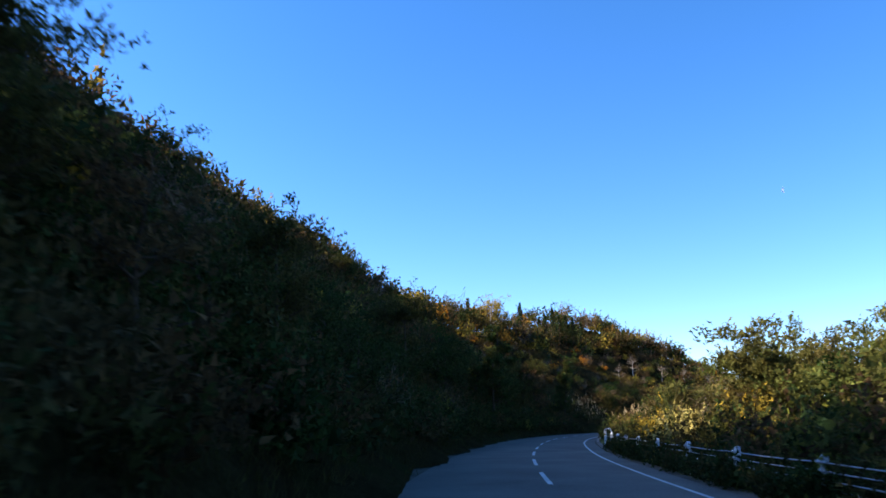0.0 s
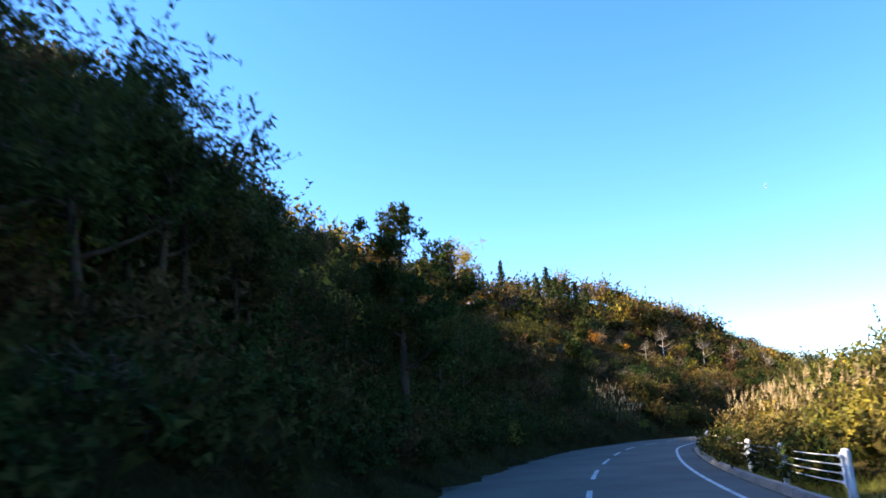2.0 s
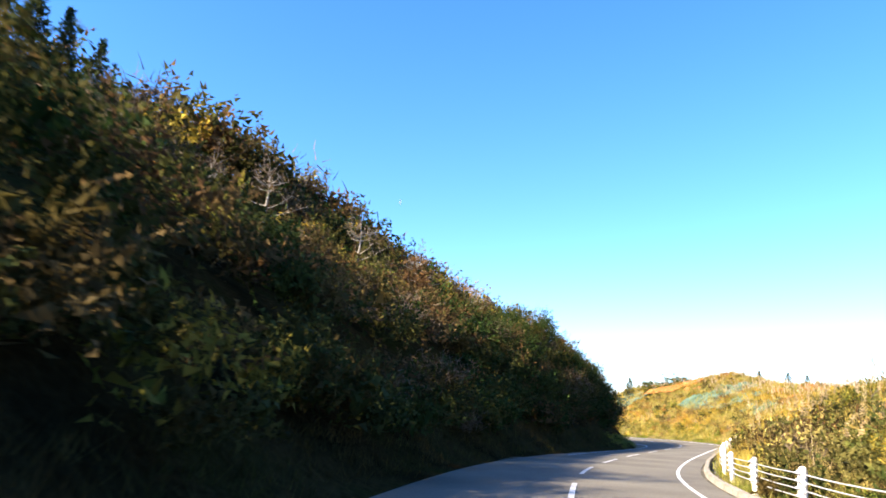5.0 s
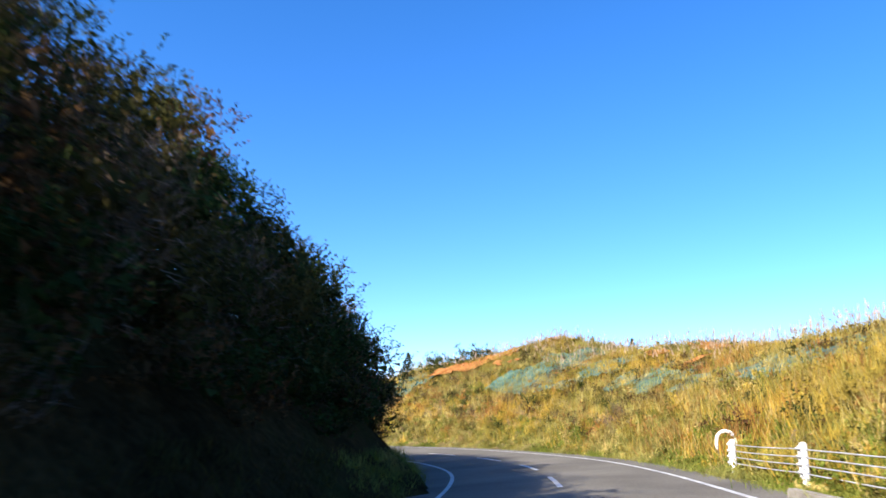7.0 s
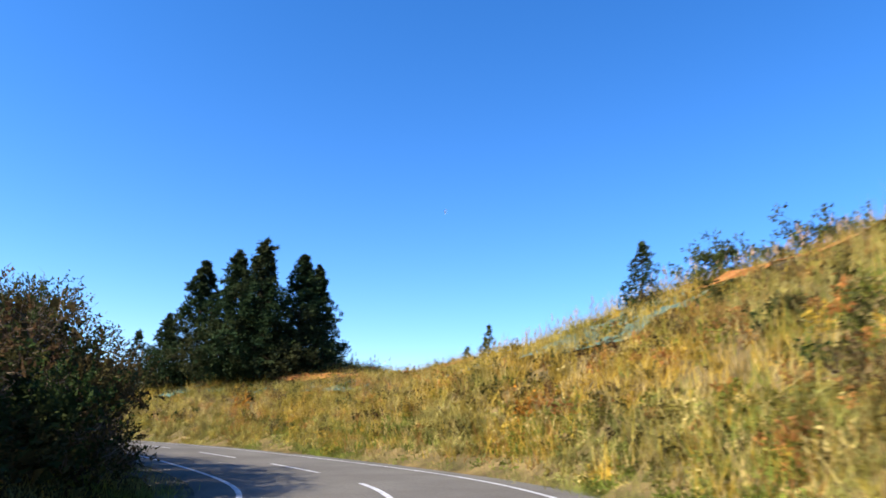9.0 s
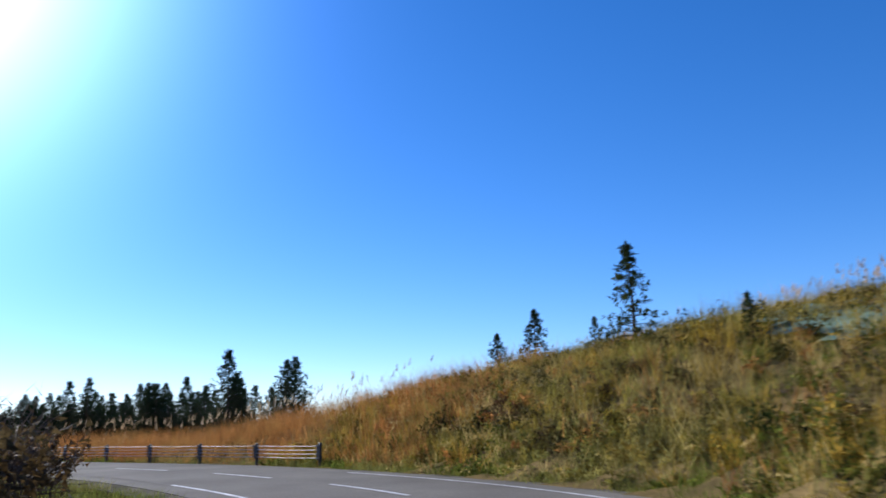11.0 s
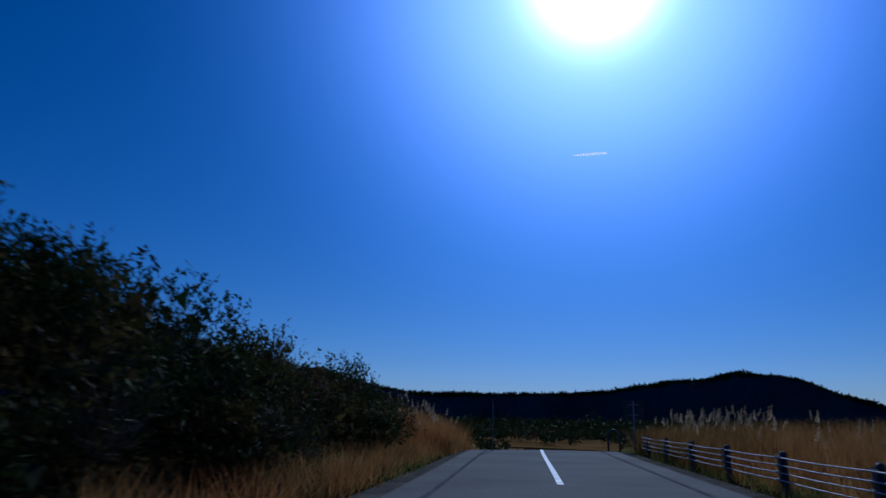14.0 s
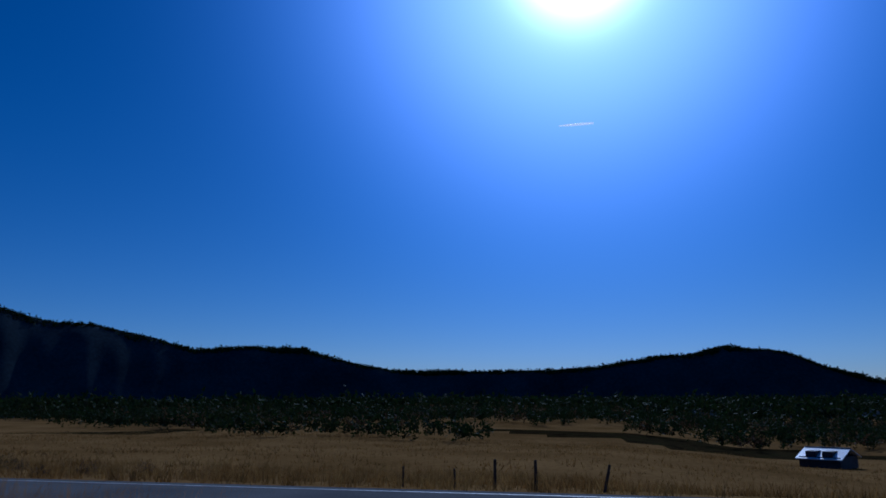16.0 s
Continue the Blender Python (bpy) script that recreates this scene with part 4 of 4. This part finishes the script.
for s, d, size in ((91.0, 9.6, 0.85), (94.5, 10.5, 0.7), (84.5, 10.5, 0.95), (107.5, 9.0, 0.72), (110.5, 10.5, 0.66), (164.0, 9.0, 0.7), (167.0, 9.6, 0.68), (170.5, 9.4, 0.62), (174.5, 9.8, 0.6), (160.5, 10.5, 0.75)):
    tagged(copy_thing(fence_tree, put(fence_tree, *on_road(s, d), 70 * s, size)), "low leafy olive-green tree behind the guard fence", group="trees behind the fence")
bend = [broadleaf(21, 6.5, 2.2, GREEN, "dense dark green tree at the inside of the bend", size=0.12, leaves=6000), broadleaf(22, 6.0, 2.0, OLIVE, "dark shrubby tree at the inside of the bend", size=0.12, leaves=5400)]
spots = [(216 + k * 2.0, -rng.uniform(6.6, 9.5), 0.76 - 0.045 * k) for k in range(10)]
spots += [(221 + 2.6 * k, -rng.uniform(9.5, 14.0), rng.uniform(0.8, 1.0)) for k in range(7)]
plant(bend, beside(spots), "trees at the inside of the bend", rng)
thin = broadleaf(33, 8.6, 3.2, YELLOW, "tall thin-leaved yellow tree on the hillside", size=0.17, leaves=4200, bark=GREYBARK, bare=0.15)
thin.matrix_basis = put(thin, 12.9, 123.5, 0, 0.95)
gold_trees = [broadleaf(31, 5.5, 2.6, YELLOW, "tree with thin yellow autumn leaves on the ridge", leaves=900, bark=GREYBARK, bare=0.2), broadleaf(32, 4.5, 2.2, AMBER, "orange autumn tree on the hillside", leaves=1300)]
plant(gold_trees, [(9.7, 121.2, 0.7), (11.5, 119, 0.6), (18, 131.6, 0.6), (25, 133, 0.7), (16, 124, 0.6), (31, 135, 0.7), (23, 122, 0.6), (27, 128, 0.6), (34, 132, 0.5)], "autumn trees on the hillside", rng)
pale = [broadleaf(41, 5.0, 1.5, TWIG, "leafless grey tree on the hillside", size=0.1, leaves=500, bark=GREYBARK, bare=0.5)]
plant(pale, [(41, 138, 1.0), (52, 142, 0.9), (57, 143, 0.9), (63, 146, 0.9), (37, 133, 0.8), (47, 140, 0.9), (70, 152, 1.0)], "bare trees on the hillside", rng)

ridge_cedars = [cedar(51, 6.0, 1.3, "dark slender cedar on the ridge"), cedar(52, 5.2, 1.2, "small dark cedar on the ridge")]
spots = [(23.6 + 1.5 * k + rng.uniform(-0.4, 0.4), 139 + 1.15 * k + rng.uniform(-0.6, 0.6), rng.uniform(0.85, 1.15)) for k in range(7)]
plant(ridge_cedars, spots + [(20, 138.8, 1.1), (17, 138, 0.8), (8.6, 133, 0.85), (9.8, 134, 0.95), (11, 134.6, 0.8)], "cedars on the ridge", rng)
big = [cedar(61, 9.6, 3.6, "tall dense dark green cedar on the sunny bank", thick=40, dense=1.4), cedar(62, 8.8, 3.4, "tall dark cedar with bare lower trunk showing", 0.06, thick=40, dense=1.4)]
for k, (x, y, top) in enumerate(((102.3, 208.8, 13.3), (99.4, 214.1, 12.4), (100.9, 210, 12.5), (105.1, 208.6, 12.4), (107, 210.9, 12.5), (97.4, 214.8, 8.3), (103.5, 213, 11.0))):
    kind_ = big[k % 2]
    size = (top - float(land(np.array([x]), np.array([y]))[0]) + 0.1) / (9.6, 8.8)[k % 2]
    m = put(kind_, x, y, 51 * k, size)
    if k < 2:
        kind_.matrix_basis = m
        tagged(kind_, group="cedars on the sunny bank")
    else:
        tagged(copy_thing(kind_, m), group="cedars on the sunny bank")
small = [cedar(71, 3.2, 1.05, "small conifer on the crest of the bank", 0.45, mat=PINE, dense=0.6), cedar(72, 2.2, 1.0, "low bushy conifer on the crest of the bank", 0.2)]
bushy_pine = broadleaf(73, 2.3, 1.35, PINE, "broad bushy young pine on the crest of the bank", size=0.13, leaves=3000)
bushy_pine.matrix_basis = put(bushy_pine, 110.4, 177.0, 0, 0.95, 0.5)
tagged(bushy_pine, group="conifers on the crest")
for x, y, size in ((111.6, 175.6, 0.8), (112.6, 174.6, 1.0), (113.6, 173.6, 0.85)):
    tagged(copy_thing(bushy_pine, put(bushy_pine, x, y, 90 * size, size, 0.5)), group="conifers on the crest")
plant(small, [(108.9, 179.1, 1.1), (111.3, 195.9, 0.7), (109.7, 191, 0.7), (110.6, 192.8, 0.6), (95.6, 215.6, 1.5), (88.2, 220.4, 0.7), (83.6, 224, 1.8),
              (81.5, 225.6, 0.7), (77.4, 228.4, 0.9), (74.3, 230.2, 0.8), (120.2, 166.2, 0.9), (122.3, 163.3, 0.9), (123.4, 161.3, 0.8)], "conifers on the crest", rng)
wood = [cedar(81, 7.2, 3.2, "dark young cedar of the plantation", 0.1, thick=16), cedar(82, 6.6, 2.9, "dark young cedar with an open top", 0.2, thick=16), cedar(83, 7.8, 3.1, "dark bushy cedar of the plantation", thick=16)]
spots = []
for k in range(24):
    s = 341 + k * 1.6
    for row in range(3):
        spots.append((s + rng.uniform(-0.8, 0.8), 15.0 + row * 2.6 + rng.uniform(-1, 1), rng.uniform(0.5, 0.74) * (1.12 if s < 379 else 1.0)))
for k in range(9):
    spots.append((355 + k * 2.2, 10.5 + rng.uniform(-0.8, 0.8), rng.uniform(0.42, 0.55)))
spots += [(371, 12.2, 0.66), (370, 13.4, 0.6), (372.5, 13.0, 0.62)]
plant(wood, beside(spots), "cedar plantation", rng)


# ---- fences and small things ----
def box(size, at=(0, 0, 0), bevel=0.0):
    bm = bmesh.new()
    bmesh.ops.create_cube(bm, size=1.0)
    bmesh.ops.scale(bm, vec=size, verts=bm.verts)
    if bevel:
        bmesh.ops.bevel(bm, geom=bm.edges[:], offset=bevel, segments=2, affect="EDGES")
    bmesh.ops.translate(bm, vec=at, verts=bm.verts)
    return bm


def lathe(profile, sides=14):
    """A round mesh from (radius, height) pairs, closed at the top."""
    bm = bmesh.new()
    rings = [[bm.verts.new((r * math.cos(a), r * math.sin(a), z)) for a in (2 * math.pi * k / sides for k in range(sides))] for r, z in profile]
    for low, up in zip(rings, rings[1:]):
        for k in range(sides):
            bm.faces.new((low[k], low[(k + 1) % sides], up[(k + 1) % sides], up[k]))
    bm.faces.new(rings[-1])
    return bm


def finish(name, bm, mat, smooth=False):
    me = bpy.data.meshes.new(name)
    bmesh.ops.recalc_face_normals(bm, faces=bm.faces)
    bm.to_mesh(me)
    bm.free()
    me.materials.append(mat)
    if smooth:
        me.polygons.foreach_set("use_smooth", np.full(len(me.polygons), True))
    return me


POST = finish("post", lathe([(0.07, -0.4), (0.07, 0.80), (0.062, 0.84), (0.035, 0.865)]), WHITE)
plate = box((0.10, 0.018, 0.56), (0, -0.08, 0.53), 0.006)
for h in (0.33, 0.47, 0.61, 0.75):
    extra = box((0.15, 0.035, 0.05), (0, -0.10, h), 0.006)
    me = bpy.data.meshes.new("tmp")
    extra.to_mesh(me)
    plate.from_mesh(me)
    extra.free()
    bpy.data.meshes.remove(me)
BRACKET = finish("bracket", plate, WHITE)
# copies of the white post and bracket, darkened in colour to look backlit
DARK_POST, DARK_BRACKET = POST.copy(), BRACKET.copy()
for me in (DARK_POST, DARK_BRACKET):
    me.materials[0] = BACKLIT_DARK
for v in DARK_BRACKET.vertices:   # broad plates
    v.co.x *= 2.1
CAP = finish("reflector", lathe([(0.05, 0.0), (0.055, 0.02), (0.055, 0.11), (0.04, 0.14)]), ORANGE)


def spot(s, d):
    """A place beside the road, its height and the road's heading there in degrees."""
    x, y = on_road(s, d)
    i = int(np.clip(s / 0.5, 0, len(RUN) - 1))
    turn = math.degrees(math.atan2(AHEAD[i][1], AHEAD[i][0]))
    return x, y, float(road_level(s) + camber(s, d)) - 0.06, turn


def arch(label, mat=WHITE):
    """The bent end post of a cable fence: one bow of white tube."""
    t = np.linspace(0, math.pi, 11)
    bow = [(-0.27, 0, -0.4)] + [(-0.27 * math.cos(a), 0, 0.74 + 0.3 * math.sin(a)) for a in t] + [(0.27, 0, -0.4)]
    ob = new("fence_end_post", mesh_from("fence_end_post", *tube(bow, np.full(len(bow), 0.048), 10), mat, True))
    return tagged(ob, label, "fence post")


def cable_fence(s0, s1, d, gap, label, reflectors=(), post_mesh=POST, bracket_mesh=BRACKET):
    """A guard fence: round posts with brackets and four steel cables."""
    fence = new("cable_fence")
    x0, y0, z0, _ = spot(s0, d)
    fence.matrix_basis = pose(x0, y0, z0)
    stops = np.arange(s0, s1 + 0.01, gap)
    for n, s in enumerate(stops):
        x, y, z, turn = spot(s, d)
        post = part("post", post_mesh, fence)
        post.matrix_basis = pose(x - x0, y - y0, z - z0, rng.normal(0, 0.8), rng.normal(0, 0.8), turn + 180)
        part("bracket", bracket_mesh, post)
        if n in reflectors:
            cap = part("reflector", CAP, post, "orange plastic reflector on the post")
            cap.location = (0, 0, 0.86)
    line = np.arange(s0, s1 + 0.01, 1.0)
    for h in (0.33, 0.47, 0.61, 0.75):
        pts = []
        for s in line:
            x, y = on_road(s, d - 0.11)
            sag = 0.02 * math.sin(math.pi * ((s - s0) % gap) / gap)
            pts.append((x - x0, y - y0, float(road_level(s) + camber(s, d)) - 0.06 - z0 + h - sag))
        part("cable", mesh_from("cable", *tube(pts, np.full(len(pts), 0.013), 6), GALV, True), fence, "galvanised steel cable")
    return tagged(fence, label, "guard fence")


cable_fence(42, 108.0, 4.25, 4.5, "white guard fence with four steel cables beside bushes")
cable_fence(116, 228.6, 4.25, 4.5, "white guard fence with four steel cables round the bend", (14,))
cable_fence(322, 391, 4.25, 4.0, "guard fence coloured dark as backlit, with four steel cables before pampas grass", (), DARK_POST, DARK_BRACKET)
for s, d, words in ((110.0, 4.25, "white bowed end post of the guard fence in weeds"), (231.0, 4.9, "white bowed end post of the guard fence on the bank"), (395.5, 3.5, "bowed end post of the guard fence at the crossing, coloured dark as backlit")):
    a = arch(words, BACKLIT_DARK if s > 390 else WHITE)
    x, y, z, turn = spot(s, d)
    a.matrix_basis = pose(x, y, z, 0, 0, turn + (80 if s > 390 else 55))

# kerb stones below the fence
KERB = finish("kerb_stone", box((0.6 * 3.3, 0.18, 0.24), (0, 0, 0), 0.025), CONCRETE)
kerb = tagged(new("kerb"), "pale concrete kerb along the fence", "kerb", kind="structure")
for k in range(60):
    s = 104 + k * 2.0
    if s < 228 and not 108 < s < 111:
        x, y, z, turn = spot(s, 3.66)
        stone = part("kerb_stone", KERB, kerb)
        stone.matrix_basis = pose(x, y, z + 0.05 + rng.normal(0, 0.006), 0, 0, turn + rng.normal(0, 0.5))

# the snow pole and the sign at the crossing
pole = new("snow_pole")
x, y, z, turn = spot(392.5, -2.20)
pole.matrix_basis = pose(x, y, z, 1.2, 0.8, turn)
part("shaft", finish("shaft", lathe([(0.034, -0.4), (0.034, 2.2)], 12), POLE), pole)
part("head", finish("head", lathe([(0.037, 2.16), (0.037, 2.31), (0.03, 2.34)], 12), SIGNBACK), pole, "dark cap of the pole")
tagged(pole, "thin grey snow pole at the road's edge", "pole")
sign = new("road_sign")
x, y, z, turn = spot(394.5, 4.35)
sign.matrix_basis = pose(x, y, z, 0, 0, turn - 96)
part("pole", finish("pole", lathe([(0.038, -0.4), (0.038, 2.35), (0.02, 2.37)], 12), GALV), sign)
part("board", finish("board", box((0.95, 0.02, 0.9), (0, 0.06, 1.95), 0.008), SIGNBACK), sign, "dark unpainted back of the sign board")
for h in (1.72, 2.18):
    part("clamp", finish("clamp", box((0.5, 0.03, 0.035), (0, 0.035, h), 0.004), GALV), sign)
tagged(sign, "road sign seen from its dark back on a steel pole", "road sign")

# the field past the crossing
def beyond(ahead, side):
    """A place past the crossing: metres beyond its middle, metres to the right."""
    p = CROSS + ahead * CROSS_AHEAD + side * CROSS_WAY
    return float(p[0]), float(p[1])


if CROSS_WAY @ ASIDE[-1] < 0:
    CROSS_WAY = -CROSS_WAY
PICKET = finish("picket", lathe([(0.05, -0.3), (0.045, 0.85), (0.03, 0.88)], 8), WOODPOST)
for k, (side, lean, size) in enumerate(((-6.2, 0, 0.85), (-4.2, 1, 0.8), (-2.7, -1, 1.2), (-1.2, 0, 1.2), (1.2, -14, 1.1))):
    px, py = beyond(7.5, side)
    ob = tagged(new("field_post", PICKET), "weathered leaning wooden post in the dry field" if lean < -5 else "weathered wooden post in the dry field", "post", "field posts")
    ob.matrix_basis = put(ob, px, py, 0, size, 0.0) @ pose(0, 0, 0, lean, lean * 0.6, 0)
spots = np.array([beyond(a, b_) for a, b_ in zip(rng.uniform(4.2, 26, 3200), rng.uniform(-60, 70, 3200))])
spots = np.column_stack([spots, land(spots[:, 0], spots[:, 1])])
blades("field_grass", spots, 12, (0.2, 0.75), 0.02, BROWN, "dry brown grass in the field past the crossing", "grass", rng)
spots = np.array([beyond(a, b_) for a, b_ in zip(rng.uniform(26, 130, 5000), rng.uniform(-130, 130, 5000))])
spots = np.column_stack([spots, land(spots[:, 0], spots[:, 1])])
blades("meadow_grass", spots, 7, (0.15, 0.5), 0.05, BROWN, "dry brown meadow grass", "grass", rng, 0.5, 0.6)
spots = np.array([beyond(a, b_) for a, b_ in zip(rng.uniform(5, 9, 26), rng.uniform(14, 40, 26))] + [beyond(a, b_) for a, b_ in zip(rng.uniform(6, 12, 14), rng.uniform(-34, -20, 14))])
thicket("field", np.column_stack([spots, land(spots[:, 0], spots[:, 1])]), (0.25, 0.6), 120, 0.09, {"twig": 4, "russet": 2}, rng, 0.6)
# woods at the foot of the range
a, b_ = rng.uniform(95, 330, 5200), rng.uniform(-240, 240, 5200)
pick = wave(a, b_, 30, 2) + (a - 150) / 150 > 0.2
spots = np.array([beyond(u, v) for u, v in zip(a[pick], b_[pick])])
thicket("valley", np.column_stack([spots, land(spots[:, 0], spots[:, 1])]), (1.6, 3.6), 36, 0.8, {"green": 6, "russet": 1}, rng, 0.7)
a, b_ = rng.uniform(320, 1300, 5200), np.radians(rng.uniform(-48, 48, 5200))
pick = wave(a * np.cos(b_), a * np.sin(b_), 60, 3) > -0.45
spots = np.array([beyond(u * math.cos(v), u * math.sin(v)) for u, v in zip(a[pick], b_[pick])])
thicket("far_valley", np.column_stack([spots, land(spots[:, 0], spots[:, 1])]), (4.0, 8.0), 24, 2.6, {"green": 1}, rng, 0.6)

# trees along the skyline of the range
a = np.radians(rng.uniform(59, 137, 2800))
r_ = rng.uniform(0.90, 1.0, len(a))
h_ = np.tan(np.radians(ridge(np.degrees(a)))) * 1500 + 10
spots = CROSS + np.column_stack([-np.sin(a), np.cos(a)]) * (1500 - 1.15 * h_ * (1 - r_))[:, None]
spots = np.column_stack([spots, h_ * r_ - 14])
thicket("range", spots, (4.0, 7.5), 24, 3.4, {"green": 1}, rng, 0.1)

# the shed in the hollow: white roof with two dark dormers
shed = new("shed")
lay_by = on_road(394.9, -0.75)
bearing = math.atan2(AHEAD[-1][1], AHEAD[-1][0]) - radians(22.1)
hx, hy = lay_by[0] + 125 * math.cos(bearing), lay_by[1] + 125 * math.sin(bearing)
shed.matrix_basis = pose(hx, hy, float(land(np.array([hx]), np.array([hy]))[0]) - 0.1, 0, 0, math.degrees(bearing) - 90 - 18) @ Matrix.Scale(1.22, 4)
part("wall", finish("wall", box((4.6, 6.4, 1.5), (0, 0, 0.75), 0.02), DARKROOF), shed, "dark timber walls")
bm = bmesh.new()
prof = [(-3.6, 1.2), (-3.6, 1.3), (0, 2.42), (3.6, 1.3), (3.6, 1.2), (0, 2.3)]
ends = [[bm.verts.new((x_, y_, z_)) for y_, z_ in prof] for x_ in (-2.6, 2.6)]
for k in range(6):
    bm.faces.new((ends[0][k], ends[0][(k + 1) % 6], ends[1][(k + 1) % 6], ends[1][k]))
for e in ends:
    bm.faces.new((e[0], e[1], e[2], e[5]))
    bm.faces.new((e[5], e[2], e[3], e[4]))
part("roof", finish("roof", bm, WALLWHITE), shed, "white sheet roof")
part("ridge_cap", finish("ridge_cap", box((5.24, 0.3, 0.08), (0, 0, 2.45), 0.02), DARKROOF), shed, "dark ridge cap")
for x_ in (-1.0, 0.85):
    dormer = part("dormer", finish("dormer", box((1.15, 2.2, 0.62), (x_, -1.9, 1.82), 0.02), DARKROOF), shed, "dark dormer")
    part("window", finish("window", box((0.7, 0.04, 0.34), (x_, -3.01, 1.85), 0.008), SIGNBACK), dormer)
tagged(shed, "small shed with a white roof and two dark dormers", "shed")

# netting and bare earth on the sunny bank
def patches(name, mat, seed, level, s0, s1, d0, d1, lift, label):
    """Ragged sheets that lie on the slope."""
    s, d = np.arange(s0, s1, 0.35), np.arange(d0, d1, 0.35)
    i = (s / 0.5).astype(int)
    p = LINE[i][:, None] + d[None, :, None] * ASIDE[i][:, None]
    z = land(p[..., 0], p[..., 1]) + lift + 0.10 * wave(p[..., 0], p[..., 1], 0.7, seed) + rng.normal(0, 0.035, p.shape[:2])
    f = grid_faces(*p.shape[:2])
    w = wave(p[..., 0], p[..., 1], 4.2, seed).ravel() + 0.7 * wave(p[..., 0], p[..., 1], 1.3, seed + 1).ravel() + rng.normal(0, 0.16, p.shape[:2]).ravel()
    f = f[w[f].mean(1) > level]
    tagged(new(name, mesh_from(name, np.concatenate([p, z[..., None]], -1).reshape(-1, 3), f, mat, True)), label, "slope cover", kind="structure")


patches("slope_netting", NET, 9, -0.02, 234, 314, 8.6, 17.5, 0.28, "faded green erosion netting over the grassy bank")
patches("bare_slope", BARE, 14, 0.22, 246, 300, 11.0, 17.5, 0.50, "patches of bare orange earth on the bank")

# a vapour trail high in the sky
way = aim(85.2, 21.3)
far = Vector((*CROSS, 0)) + way * 1200
over = way.cross(Vector((0, 0, 1))).normalized() + Vector((0, 0, 0.01))
up_ = over.cross(way).normalized()
strip = [far + over * (u / 3) + up_ * (w / 3) for u, w in ((-86, 2), (-40, 5.5), (30, 6.5), (82, 4.5), (82, -4.5), (30, -6.5), (-40, -5.5), (-86, -2))]
tagged(new("vapour_trail", mesh_from("vapour_trail", strip, [list(range(8))], VAPOUR)), "short white vapour trail high in the sky", "vapour trail", kind="structure")

# the pale day moon, half lit
way = aim(-27.8, 16.6)
far = Vector((40.0, 100.0, 0)) + way * 4700
over = way.cross(Vector((0, 0, 1))).normalized()
up_ = over.cross(way).normalized()
turn = [radians(90 + 180 * k / 9) for k in range(10)]
strip = [far + (over * math.cos(a) * 0.8 + up_ * math.sin(a) + over * 0.25) * 17 for a in turn]
tagged(new("moon", mesh_from("moon", strip, [list(range(10))], VAPOUR)), "pale half moon in the blue day sky", "moon", kind="structure")
